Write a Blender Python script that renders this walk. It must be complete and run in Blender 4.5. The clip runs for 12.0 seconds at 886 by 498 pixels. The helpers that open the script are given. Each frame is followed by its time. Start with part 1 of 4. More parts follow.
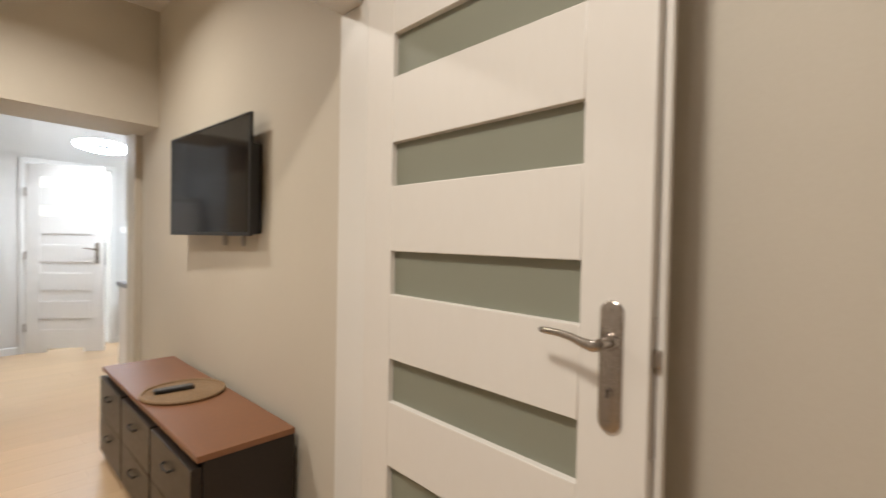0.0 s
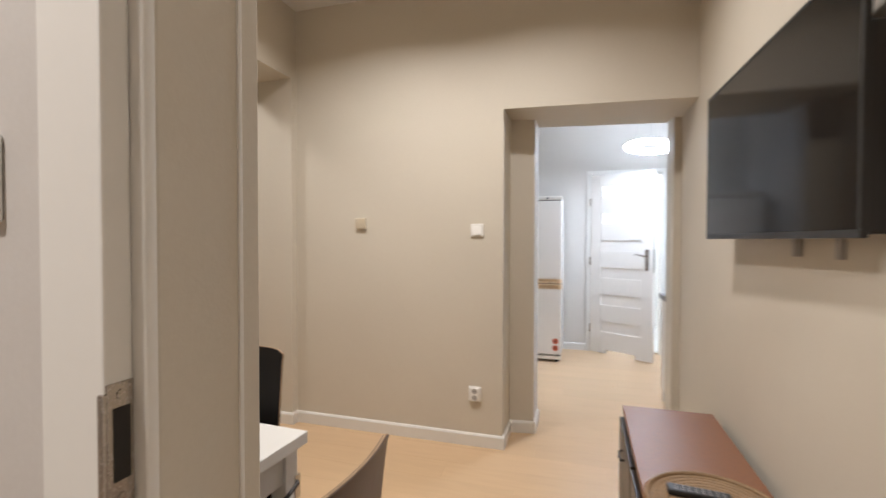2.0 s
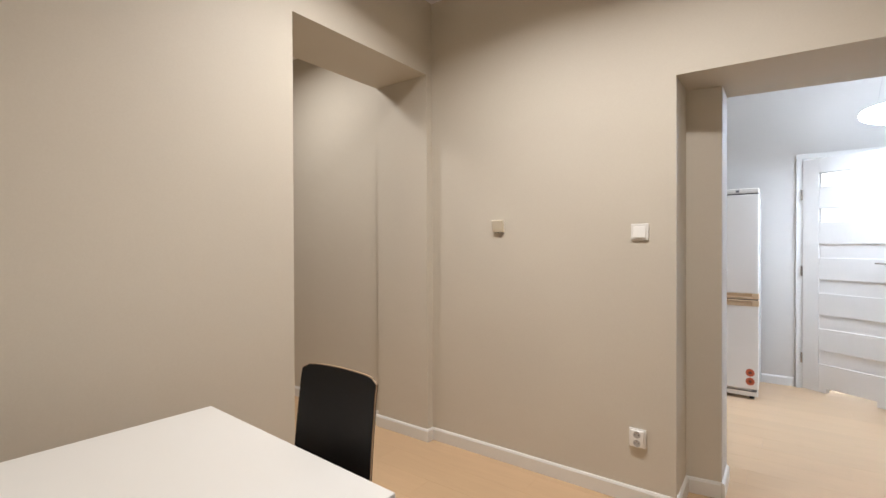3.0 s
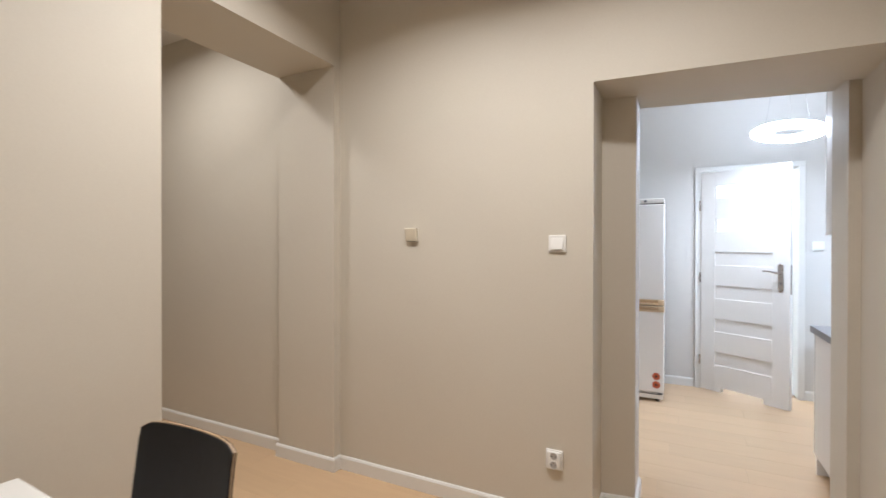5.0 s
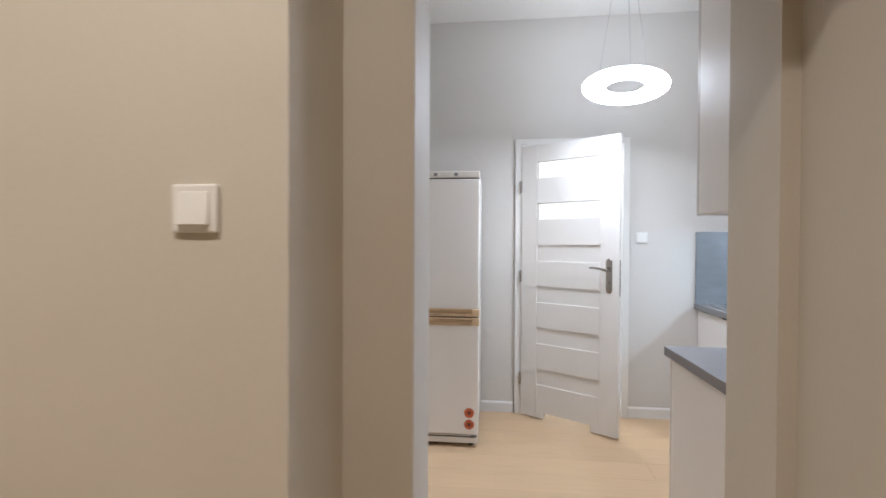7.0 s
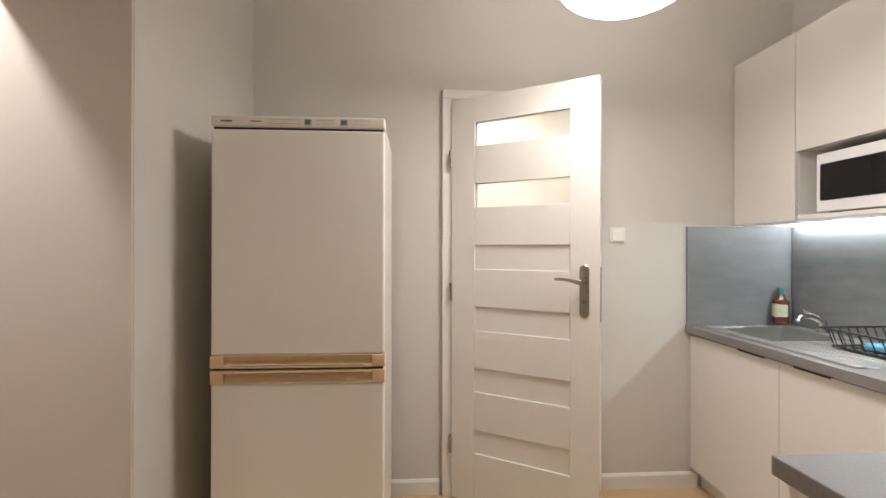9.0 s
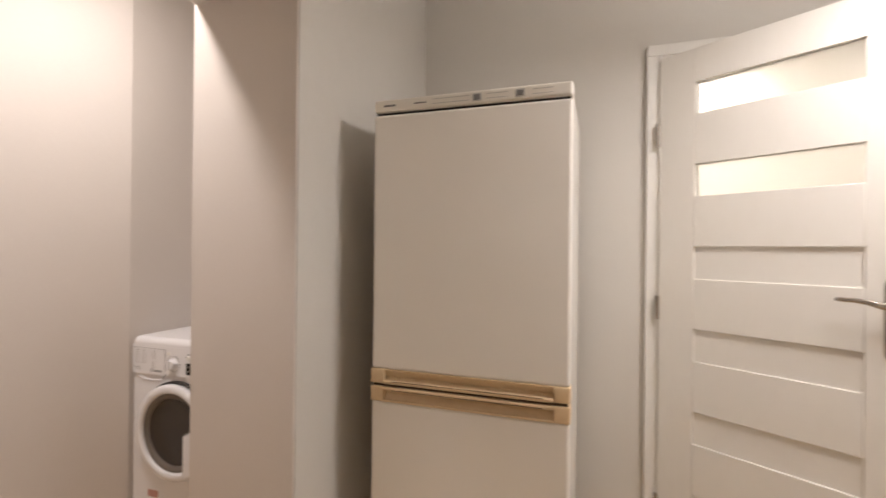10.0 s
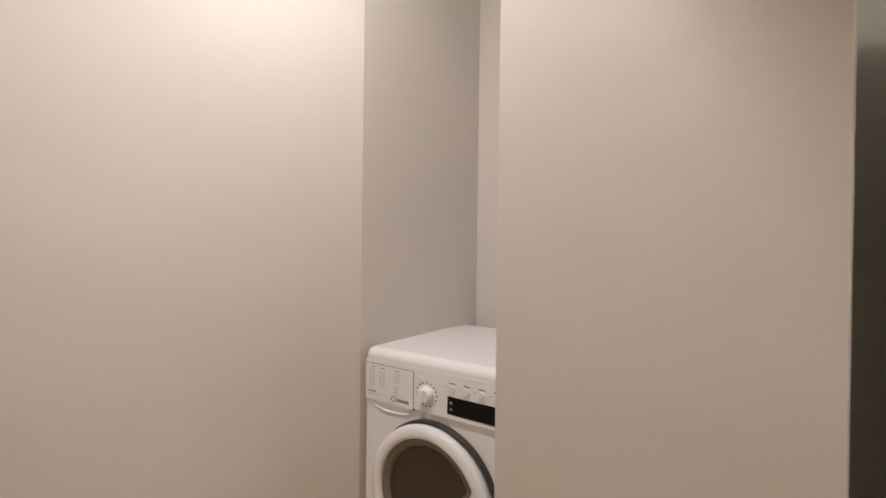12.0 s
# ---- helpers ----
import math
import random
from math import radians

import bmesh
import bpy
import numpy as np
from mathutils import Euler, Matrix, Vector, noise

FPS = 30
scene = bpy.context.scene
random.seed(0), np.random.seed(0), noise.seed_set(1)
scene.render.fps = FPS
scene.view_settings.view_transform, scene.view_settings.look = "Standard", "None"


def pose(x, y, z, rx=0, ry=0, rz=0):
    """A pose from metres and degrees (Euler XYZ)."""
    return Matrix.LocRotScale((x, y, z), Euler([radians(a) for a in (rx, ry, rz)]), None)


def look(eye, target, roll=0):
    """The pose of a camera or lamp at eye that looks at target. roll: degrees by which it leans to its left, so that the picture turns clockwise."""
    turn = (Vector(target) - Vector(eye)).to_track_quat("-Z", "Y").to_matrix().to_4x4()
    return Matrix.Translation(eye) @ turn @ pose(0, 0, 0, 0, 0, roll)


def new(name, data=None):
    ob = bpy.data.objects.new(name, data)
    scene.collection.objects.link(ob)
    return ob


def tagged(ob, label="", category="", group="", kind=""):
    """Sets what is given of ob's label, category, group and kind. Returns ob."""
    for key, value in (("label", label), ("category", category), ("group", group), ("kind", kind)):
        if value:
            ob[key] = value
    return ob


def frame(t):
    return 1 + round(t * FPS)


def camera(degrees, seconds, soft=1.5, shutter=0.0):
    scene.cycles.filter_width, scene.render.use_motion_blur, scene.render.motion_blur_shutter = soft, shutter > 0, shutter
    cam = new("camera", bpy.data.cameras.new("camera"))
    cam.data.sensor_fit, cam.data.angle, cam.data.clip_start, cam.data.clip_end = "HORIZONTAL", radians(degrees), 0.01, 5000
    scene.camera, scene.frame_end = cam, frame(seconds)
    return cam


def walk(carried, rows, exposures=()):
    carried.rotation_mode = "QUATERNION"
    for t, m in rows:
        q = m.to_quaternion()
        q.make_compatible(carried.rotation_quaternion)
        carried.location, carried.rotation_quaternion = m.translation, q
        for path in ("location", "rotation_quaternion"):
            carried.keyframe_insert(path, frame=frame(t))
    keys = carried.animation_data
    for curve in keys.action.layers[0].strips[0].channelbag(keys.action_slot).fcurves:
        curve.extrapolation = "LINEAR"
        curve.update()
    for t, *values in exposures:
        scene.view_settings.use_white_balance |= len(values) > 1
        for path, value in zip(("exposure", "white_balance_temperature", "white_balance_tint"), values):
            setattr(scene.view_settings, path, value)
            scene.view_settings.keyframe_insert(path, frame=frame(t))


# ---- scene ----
cam = camera(88.3, 12.0, shutter=0.3)
PATH = [
    (0.0, look((2.401, 0.596, 1.291), (3.851, 1.973, 1.254), 1.1)),
    (0.5, pose(2.533, 0.777, 1.269, 88.54, -0.86, -29.24)),
    (1.0, pose(2.657, 1.057, 1.280, 88.51, -0.42, -13.67)),
    (1.5, look((2.754, 1.328, 1.298), (2.703, 3.327, 1.251), 0.3)),
    (2.0, pose(2.785, 1.574, 1.290, 88.84, -0.10, 17.20)),
    (2.3, pose(2.768, 1.715, 1.271, 89.06, 0.12, 25.92)),
    (2.5, pose(2.751, 1.799, 1.258, 89.52, 0.36, 31.55)),
    (2.7, pose(2.733, 1.873, 1.273, 89.35, 0.20, 36.05)),
    (4.3, look((2.679, 2.085, 1.305), (1.467, 3.676, 1.300), -0.2)),
    (4.5, look((2.664, 2.102, 1.320), (1.538, 3.755, 1.315), 0.1)),
    (4.8, pose(2.636, 2.145, 1.326, 89.58, -0.40, 29.55)),
    (5.0, look((2.648, 2.181, 1.334), (1.739, 3.962, 1.323), 0.1)),
    (5.5, look((2.637, 2.465, 1.333), (1.874, 4.314, 1.316), 0.2)),
    (6.0, look((2.631, 2.789, 1.312), (1.964, 4.674, 1.297), 0.0)),
    (6.5, look((2.621, 3.193, 1.308), (2.140, 5.134, 1.284), 0.2)),
    (7.0, look((2.650, 3.622, 1.291), (2.429, 5.609, 1.268), 0.3)),
    (7.5, look((2.662, 3.978, 1.293), (2.656, 5.978, 1.269), 0.3)),
    (9.3, pose(2.680, 4.928, 1.262, 90.27, -0.09, -3.51)),
    (9.5, pose(2.687, 5.008, 1.262, 90.38, -0.17, 2.88)),
    (10.0, pose(2.631, 5.152, 1.266, 90.09, -0.59, 18.73)),
    (10.5, pose(2.490, 5.322, 1.248, 90.01, -0.65, 33.31)),
    (11.0, pose(2.248, 5.465, 1.199, 90.06, -0.47, 40.08)),
    (11.5, pose(1.950, 5.560, 1.190, 89.57, -0.56, 39.47)),
    (12.0, pose(1.688, 5.599, 1.185, 89.67, -0.74, 34.96)),
]
EXPOSURES = [
    (0.0, 0.48, 5380, 6), (1.0, 0.50, 5150, 8), (2.5, 0.50, 5100, 8), (4.5, 0.52, 4900, 5), (5.5, 0.46, 5050, 9), (6.5, 0.19, 5150, 9), (7.0, 0.10, 5280, 9), (7.5, 0.04, 5400, 10),
    (9.3, -0.20, 6700, 12), (10.0, -0.12, 6650, 14), (10.5, -0.02, 6650, 12), (11.3, -0.05, 6500, 11), (12.0, -0.15, 6450, 10),
]
walk(cam, PATH, EXPOSURES)

# ---- world and lights ----
world = bpy.data.worlds.new("world")
scene.world = world
world.use_nodes = True
world.node_tree.nodes["Background"].inputs[0].default_value = (0.02, 0.02, 0.02, 1)
world.node_tree.nodes["Background"].inputs[1].default_value = 0.2


def lamp(name, where, watts, color, radius):
    data = bpy.data.lights.new(name, "POINT")
    data.energy, data.color, data.shadow_soft_size = watts, color, radius
    ob = new(name, data)
    ob.location = where
    return ob


def ceiling_disc(name, where, watts, color, size, spread):
    """A round ceiling light that shines downwards."""
    data = bpy.data.lights.new(name, "AREA")
    data.shape, data.size, data.energy, data.color = "DISK", size, watts, color
    data.spread = radians(spread)
    ob = new(name, data)
    ob.location = where
    return ob


WARM = (1.0, 0.805, 0.605)
ceiling_disc("dining_light", (2.50, 3.36, 2.86), 13.6, WARM, 0.14, 146)
ceiling_disc("dining_light", (1.62, 3.36, 2.86), 15.8, WARM, 0.14, 146)
ceiling_disc("alcove_light", (-0.15, 3.55, 2.86), 13.5, WARM, 0.25, 165)
ceiling_disc("hall_light", (1.97, 0.95, 2.84), 26.5, WARM, 0.26, 165)
ceiling_disc("laundry_light", (1.06, 5.93, 2.58), 20.5, (1.0, 0.95, 0.915), 0.16, 178)
lamp("bathroom_light", (3.1, 8.0, 2.4), 46, (1.0, 0.93, 0.84), 0.12)


# ---- materials ----
def material(name, color, rough=0.5, metal=0.0, grain=0.0, grain_scale=60.0, spread=0.06, stain=1.6, bump=0.0, bump_scale=300.0, coat=0.0, stretch=(1, 1, 1), spec=0.5, wave=0.0):
    """A principled material with colour variation at two scales and fine relief, in object metres."""
    m = bpy.data.materials.new(name)
    m.use_nodes = True
    nt = m.node_tree
    b = nt.nodes["Principled BSDF"]
    b.inputs["Roughness"].default_value = rough
    b.inputs["Metallic"].default_value = metal
    b.inputs["Specular IOR Level"].default_value = spec
    b.inputs["Coat Weight"].default_value = coat
    b.inputs["Coat Roughness"].default_value = 0.08
    tc = nt.nodes.new("ShaderNodeTexCoord")
    mp = nt.nodes.new("ShaderNodeMapping")
    mp.inputs["Scale"].default_value = stretch
    nt.links.new(tc.outputs["Object"], mp.inputs["Vector"])

    def noise_node(scale, detail):
        n = nt.nodes.new("ShaderNodeTexNoise")
        n.inputs["Scale"].default_value = scale
        n.inputs["Detail"].default_value = detail
        nt.links.new(mp.outputs["Vector"], n.inputs["Vector"])
        return n

    big, small = noise_node(stain, 3), noise_node(grain_scale, 4)
    mix = nt.nodes.new("ShaderNodeMix")
    mix.data_type = "RGBA"
    lo = [c * (1 - spread) for c in color]
    hi = [min(1.0, c * (1 + spread)) for c in color]
    mix.inputs["A"].default_value = (*lo, 1)
    mix.inputs["B"].default_value = (*hi, 1)
    nt.links.new(big.outputs["Fac"], mix.inputs["Factor"])
    over = nt.nodes.new("ShaderNodeMix")
    over.data_type, over.blend_type = "RGBA", "OVERLAY"
    over.inputs["Factor"].default_value = grain
    nt.links.new(mix.outputs["Result"], over.inputs["A"])
    nt.links.new(small.outputs["Fac"], over.inputs["B"])
    nt.links.new(over.outputs["Result"], b.inputs["Base Color"])
    rr = nt.nodes.new("ShaderNodeMapRange")
    rr.inputs["To Min"].default_value = max(0.02, rough - 0.06)
    rr.inputs["To Max"].default_value = min(1.0, rough + 0.06)
    nt.links.new(small.outputs["Fac"], rr.inputs["Value"])
    nt.links.new(rr.outputs["Result"], b.inputs["Roughness"])
    if bump:
        fine = noise_node(bump_scale, 3)
        bp = nt.nodes.new("ShaderNodeBump")
        bp.inputs["Strength"].default_value = bump
        bp.inputs["Distance"].default_value = 0.002
        nt.links.new(fine.outputs["Fac"], bp.inputs["Height"])
        nt.links.new(bp.outputs["Normal"], b.inputs["Normal"])
        if wave:
            soft = noise_node(5.5, 2)
            bw = nt.nodes.new("ShaderNodeBump")
            bw.inputs["Strength"].default_value = wave
            bw.inputs["Distance"].default_value = 0.012
            nt.links.new(soft.outputs["Fac"], bw.inputs["Height"])
            nt.links.new(bw.outputs["Normal"], bp.inputs["Normal"])
    return m


def glowing(name, color, strength):
    m = bpy.data.materials.new(name)
    m.use_nodes = True
    b = m.node_tree.nodes["Principled BSDF"]
    b.inputs["Base Color"].default_value = (0.9, 0.9, 0.9, 1)
    b.inputs["Emission Color"].default_value = (*color, 1)
    b.inputs["Emission Strength"].default_value = strength
    return m


def frosted(name, color, rough, clear=1.0):
    m = bpy.data.materials.new(name)
    m.use_nodes = True
    nt = m.node_tree
    b = nt.nodes["Principled BSDF"]
    b.inputs["Base Color"].default_value = (*color, 1)
    b.inputs["Roughness"].default_value = rough
    b.inputs["Transmission Weight"].default_value = clear
    b.inputs["IOR"].default_value = 1.25
    tc = nt.nodes.new("ShaderNodeTexCoord")
    n = nt.nodes.new("ShaderNodeTexNoise")
    n.inputs["Scale"].default_value = 500
    bp = nt.nodes.new("ShaderNodeBump")
    bp.inputs["Strength"].default_value = 0.1
    bp.inputs["Distance"].default_value = 0.001
    nt.links.new(tc.outputs["Object"], n.inputs["Vector"])
    nt.links.new(n.outputs["Fac"], bp.inputs["Height"])
    nt.links.new(bp.outputs["Normal"], b.inputs["Normal"])
    return m


def laminate(name):
    """Pale oak laminate; each board differs a little in tone and grain."""
    m = material(name, (0.570, 0.405, 0.236), 0.40, grain=0.10, grain_scale=26, spread=0.07, stain=2.2, bump=0.04, bump_scale=90, stretch=(0.18, 1.6, 1))
    nt = m.node_tree
    info = nt.nodes.new("ShaderNodeObjectInfo")
    hue = nt.nodes.new("ShaderNodeHueSaturation")
    mr = nt.nodes.new("ShaderNodeMapRange")
    mr.inputs["To Min"].default_value, mr.inputs["To Max"].default_value = 0.965, 1.03
    b = nt.nodes["Principled BSDF"]
    src = b.inputs["Base Color"].links[0].from_socket
    nt.links.new(info.outputs["Random"], mr.inputs["Value"])
    nt.links.new(mr.outputs["Result"], hue.inputs["Value"])
    nt.links.new(src, hue.inputs["Color"])
    nt.links.new(hue.outputs["Color"], b.inputs["Base Color"])
    add = nt.nodes.new("ShaderNodeVectorMath")
    mul = nt.nodes.new("ShaderNodeMath")
    mul.operation, mul.inputs[1].default_value = "MULTIPLY", 37.0
    mp = [n for n in nt.nodes if n.bl_idname == "ShaderNodeMapping"][0]
    tc = [n for n in nt.nodes if n.bl_idname == "ShaderNodeTexCoord"][0]
    nt.links.new(info.outputs["Random"], mul.inputs[0])
    nt.links.new(tc.outputs["Object"], add.inputs[0])
    nt.links.new(mul.outputs[0], add.inputs[1])
    nt.links.new(add.outputs[0], mp.inputs["Vector"])
    return m


PAINT_BEIGE = material("beige_wall_paint", (0.60, 0.552, 0.462), 0.62, grain=0.05, grain_scale=140, spread=0.05, stain=1.3, bump=0.10, bump_scale=260, wave=0.35)
PAINT_GREY = material("pale_grey_wall_paint", (0.635, 0.607, 0.562), 0.60, grain=0.05, grain_scale=140, spread=0.05, stain=1.3, bump=0.10, bump_scale=260, wave=0.35)
PAINT_PINK = material("rosy_wall_paint", (0.665, 0.610, 0.562), 0.55, grain=0.05, grain_scale=140, spread=0.05, stain=1.3, bump=0.10, bump_scale=260, wave=0.35)
PAINT_HALL = material("greyish_wall_paint", (0.58, 0.55, 0.52), 0.62, grain=0.05, grain_scale=140, spread=0.05, stain=1.3, bump=0.10, bump_scale=260, wave=0.35)
CEILING = material("white_ceiling_paint", (0.76, 0.73, 0.68), 0.75, grain=0.05, grain_scale=120, spread=0.03, bump=0.1, bump_scale=220)
TRIM = material("white_trim_lacquer", (0.76, 0.74, 0.70), 0.38, grain=0.04, grain_scale=90, spread=0.03, bump=0.03, bump_scale=120)
DOOR = material("white_door_foil", (0.75, 0.718, 0.668), 0.42, grain=0.05, grain_scale=70, spread=0.025, bump=0.04, bump_scale=150, stretch=(1, 1, 0.25))
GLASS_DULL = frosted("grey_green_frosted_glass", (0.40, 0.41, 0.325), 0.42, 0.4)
GLASS_LIT = frosted("white_frosted_glass", (0.93, 0.92, 0.905), 0.6)
NICKEL = material("brushed_nickel", (0.44, 0.40, 0.355), 0.26, 1.0, grain=0.15, grain_scale=400, spread=0.06)
STEEL = material("brushed_steel", (0.76, 0.76, 0.75), 0.30, 1.0, grain=0.2, grain_scale=300, spread=0.06, stretch=(1, 8, 1))
DARK_GAP = material("dark_gap", (0.02, 0.018, 0.016), 0.8)
FLOORING = laminate("pale_oak_laminate")
SUBFLOOR = material("brown_joint", (0.33, 0.24, 0.15), 0.8)
COPPER_TOP = material("brown_sideboard_top", (0.212, 0.099, 0.047), 0.42, grain=0.2, grain_scale=50, spread=0.12, stain=3, bump=0.05, bump_scale=300, spec=0.3)
DARK_FRONT = material("black_brown_front", (0.024, 0.0175, 0.013), 0.34, spec=0.3, grain=0.25, grain_scale=60, spread=0.2, stain=4, stretch=(1, 0.2, 1))
TV_BODY = material("matt_black_plastic", (0.014, 0.014, 0.015), 0.42, spread=0.1)
TV_SCREEN = material("black_glossy_screen", (0.006, 0.006, 0.007), 0.10, spread=0.1, spec=0.26)
RATTAN = material("woven_straw", (0.235, 0.150, 0.073), 0.7, grain=0.5, grain_scale=160, spread=0.2, stain=12, bump=0.5, bump_scale=220)
PLASTIC_BLACK = material("black_plastic", (0.016, 0.015, 0.015), 0.45)
CHAIR_BLACK = material("black_laminate_shell", (0.006, 0.005, 0.005), 0.50, grain=0.1, spread=0.15, spec=0.25)
CHAIR_BROWN = material("brown_laminate_shell", (0.085, 0.050, 0.032), 0.45, grain=0.3, grain_scale=40, spread=0.12, stain=5, stretch=(1, 1, 0.2))
PLYWOOD = material("pale_plywood_edge", (0.40, 0.28, 0.165), 0.5, grain=0.3, grain_scale=120, spread=0.1)
TABLE_WHITE = material("white_table_top", (0.78, 0.765, 0.735), 0.32, grain=0.03, spread=0.02)
CHROME = material("chrome_tube", (0.62, 0.60, 0.57), 0.16, 1.0)
SWITCH = material("white_switch_plastic", (0.80, 0.78, 0.74), 0.30, spread=0.01)
SWITCH_OLD = material("yellowed_plastic", (0.68, 0.62, 0.49), 0.4, spread=0.04)
FRIDGE = material("old_white_enamel", (0.80, 0.765, 0.712), 0.24, grain=0.04, grain_scale=200, spread=0.03, stain=1.0, bump=0.02, bump_scale=150)
FRIDGE_HANDLE = material("yellowed_beige_plastic", (0.66, 0.495, 0.305), 0.42, grain=0.1, spread=0.06, stain=8)
FRIDGE_STRIP = material("cream_plastic", (0.73, 0.69, 0.62), 0.40, spread=0.03)
GROOVE = material("brown_groove", (0.10, 0.065, 0.035), 0.6)
STICKER = material("orange_red_sticker", (0.46, 0.10, 0.035), 0.5, spread=0.2, stain=30)
STICKER_CORE = material("dark_red_sticker_core", (0.12, 0.03, 0.02), 0.5)
GREY_MARK = material("grey_print", (0.16, 0.155, 0.15), 0.5)
PALE_MARK = material("pale_grey_print", (0.42, 0.40, 0.38), 0.5)
CABINET = material("gloss_white_cabinet", (0.74, 0.705, 0.665), 0.22, grain=0.02, spread=0.02, coat=0.2)
CARCASS = material("white_carcass_board", (0.80, 0.77, 0.73), 0.5, spread=0.02)
WORKTOP = material("grey_worktop_laminate", (0.20, 0.19, 0.19), 0.42, grain=0.3, grain_scale=180, spread=0.10, stain=7, bump=0.03)
SPLASH = material("grey_brushed_splashback", (0.185, 0.19, 0.198), 0.34, grain=0.18, grain_scale=14, spread=0.20, stain=3.5, stretch=(0.5, 0.5, 1.6))
WASHER = material("white_appliance_paint", (0.86, 0.85, 0.865), 0.22, spread=0.01)
WASHER_GREY = material("grey_door_rim", (0.17, 0.142, 0.12), 0.34, spread=0.06)
SEAL_DARK = material("dark_door_recess", (0.045, 0.038, 0.034), 0.5)
PORTHOLE = material("smoky_door_glass", (0.045, 0.036, 0.030), 0.06, spread=0.1)
TILE = material("white_bathroom_tile", (0.80, 0.79, 0.76), 0.2, spread=0.02)
RING_GLOW = glowing("ring_light_glow", (1.0, 0.96, 0.93), 54.0)
RING_GLOW_TOP = glowing("ring_housing_glow", (1.0, 0.96, 0.93), 22.0)
LED_GLOW = glowing("led_strip_glow", (0.87, 0.96, 1.0), 52.0)
CAP_GREEN = material("green_cap", (0.02, 0.16, 0.11), 0.35)
SOAP = material("red_brown_soap_bottle", (0.115, 0.034, 0.026), 0.12)
LABEL_PAPER = material("pale_bottle_label", (0.46, 0.48, 0.34), 0.5, spread=0.25, stain=40)
CLOTH_BLUE = material("light_blue_cloth", (0.12, 0.38, 0.52), 0.8, bump=0.4)


# ---- mesh helpers ----
def box(bm, x0, x1, y0, y1, z0, z1, bevel=0.0, segs=2):
    r = bmesh.ops.create_cube(bm, size=1.0)
    vs = r["verts"]
    for v in vs:
        v.co = Vector(((x0 + x1) / 2 + v.co.x * (x1 - x0), (y0 + y1) / 2 + v.co.y * (y1 - y0), (z0 + z1) / 2 + v.co.z * (z1 - z0)))
    if bevel:
        es = list({e for v in vs for e in v.link_edges})
        bmesh.ops.bevel(bm, geom=es, offset=bevel, segments=segs, affect="EDGES", profile=0.5)
    return bm


def prism(bm, poly, z0, z1):
    lo = [bm.verts.new((x, y, z0)) for x, y in poly]
    hi = [bm.verts.new((x, y, z1)) for x, y in poly]
    n = len(poly)
    bm.faces.new(lo[::-1])
    bm.faces.new(hi)
    for i in range(n):
        bm.faces.new((lo[i], lo[(i + 1) % n], hi[(i + 1) % n], hi[i]))
    bmesh.ops.recalc_face_normals(bm, faces=bm.faces[:])
    return bm


def cyl(bm, a, b, r, r2=None, n=20):
    a, b = Vector(a), Vector(b)
    d = b - a
    m = Matrix.Translation((a + b) / 2) @ d.to_track_quat("Z", "Y").to_matrix().to_4x4()
    bmesh.ops.create_cone(bm, cap_ends=True, segments=n, radius1=r, radius2=r if r2 is None else r2, depth=d.length, matrix=m)
    return bm


def ring(bm, centre, axis, radius, tube, n=48, k=18, squash=1.0):
    """A torus round an axis; squash flattens its tube along the axis."""
    axis = Vector(axis).normalized()
    u = axis.orthogonal().normalized()
    w = axis.cross(u)
    rows = []
    for i in range(n):
        a = 2 * math.pi * i / n
        d = u * math.cos(a) + w * math.sin(a)
        rows.append([bm.verts.new(Vector(centre) + d * (radius + tube * math.cos(2 * math.pi * j / k)) + axis * tube * squash * math.sin(2 * math.pi * j / k)) for j in range(k)])
    for i in range(n):
        for j in range(k):
            bm.faces.new((rows[i][j], rows[(i + 1) % n][j], rows[(i + 1) % n][(j + 1) % k], rows[i][(j + 1) % k]))
    bmesh.ops.recalc_face_normals(bm, faces=bm.faces[:])
    return bm


def tube(bm, points, r, n=10):
    """A round bar along points, with rounded joints."""
    pts = [Vector(p) for p in points]
    n = 18 if r > 0.004 else n
    rings = []
    for i, p in enumerate(pts):
        d = (pts[min(i + 1, len(pts) - 1)] - pts[max(i - 1, 0)]).normalized()
        q = d.to_track_quat("Z", "Y")
        rings.append([bm.verts.new(p + q @ Vector((r * math.cos(2 * math.pi * j / n), r * math.sin(2 * math.pi * j / n), 0))) for j in range(n)])
    for a, b in zip(rings, rings[1:]):
        for j in range(n):
            bm.faces.new((a[j], a[(j + 1) % n], b[(j + 1) % n], b[j]))
    bm.faces.new(rings[0][::-1])
    bm.faces.new(rings[-1])
    bmesh.ops.recalc_face_normals(bm, faces=bm.faces[:])
    return bm


def mesh_of(name, bm, mat, smooth=False):
    me = bpy.data.meshes.new(name)
    bm.to_mesh(me)
    bm.free()
    me.materials.append(mat)
    if smooth == "w":
        me.polygons.foreach_set("use_smooth", [True] * len(me.polygons))
        vn = np.zeros((len(me.vertices), 3))
        for p in me.polygons:
            for v in p.vertices:
                vn[v] += np.array(p.normal) * p.area
        vn /= np.maximum(np.linalg.norm(vn, axis=1, keepdims=True), 1e-9)
        me.normals_split_custom_set_from_vertices([tuple(v) for v in vn])
    elif smooth:
        me.polygons.foreach_set("use_smooth", [True] * len(me.polygons))
        me.set_sharp_from_angle(angle=radians(21))
    return me


def solid(name, bm, mat, label="", category="", kind="", smooth=False):
    return tagged(new(name, mesh_of(name, bm, mat, smooth)), label, category, "", kind)


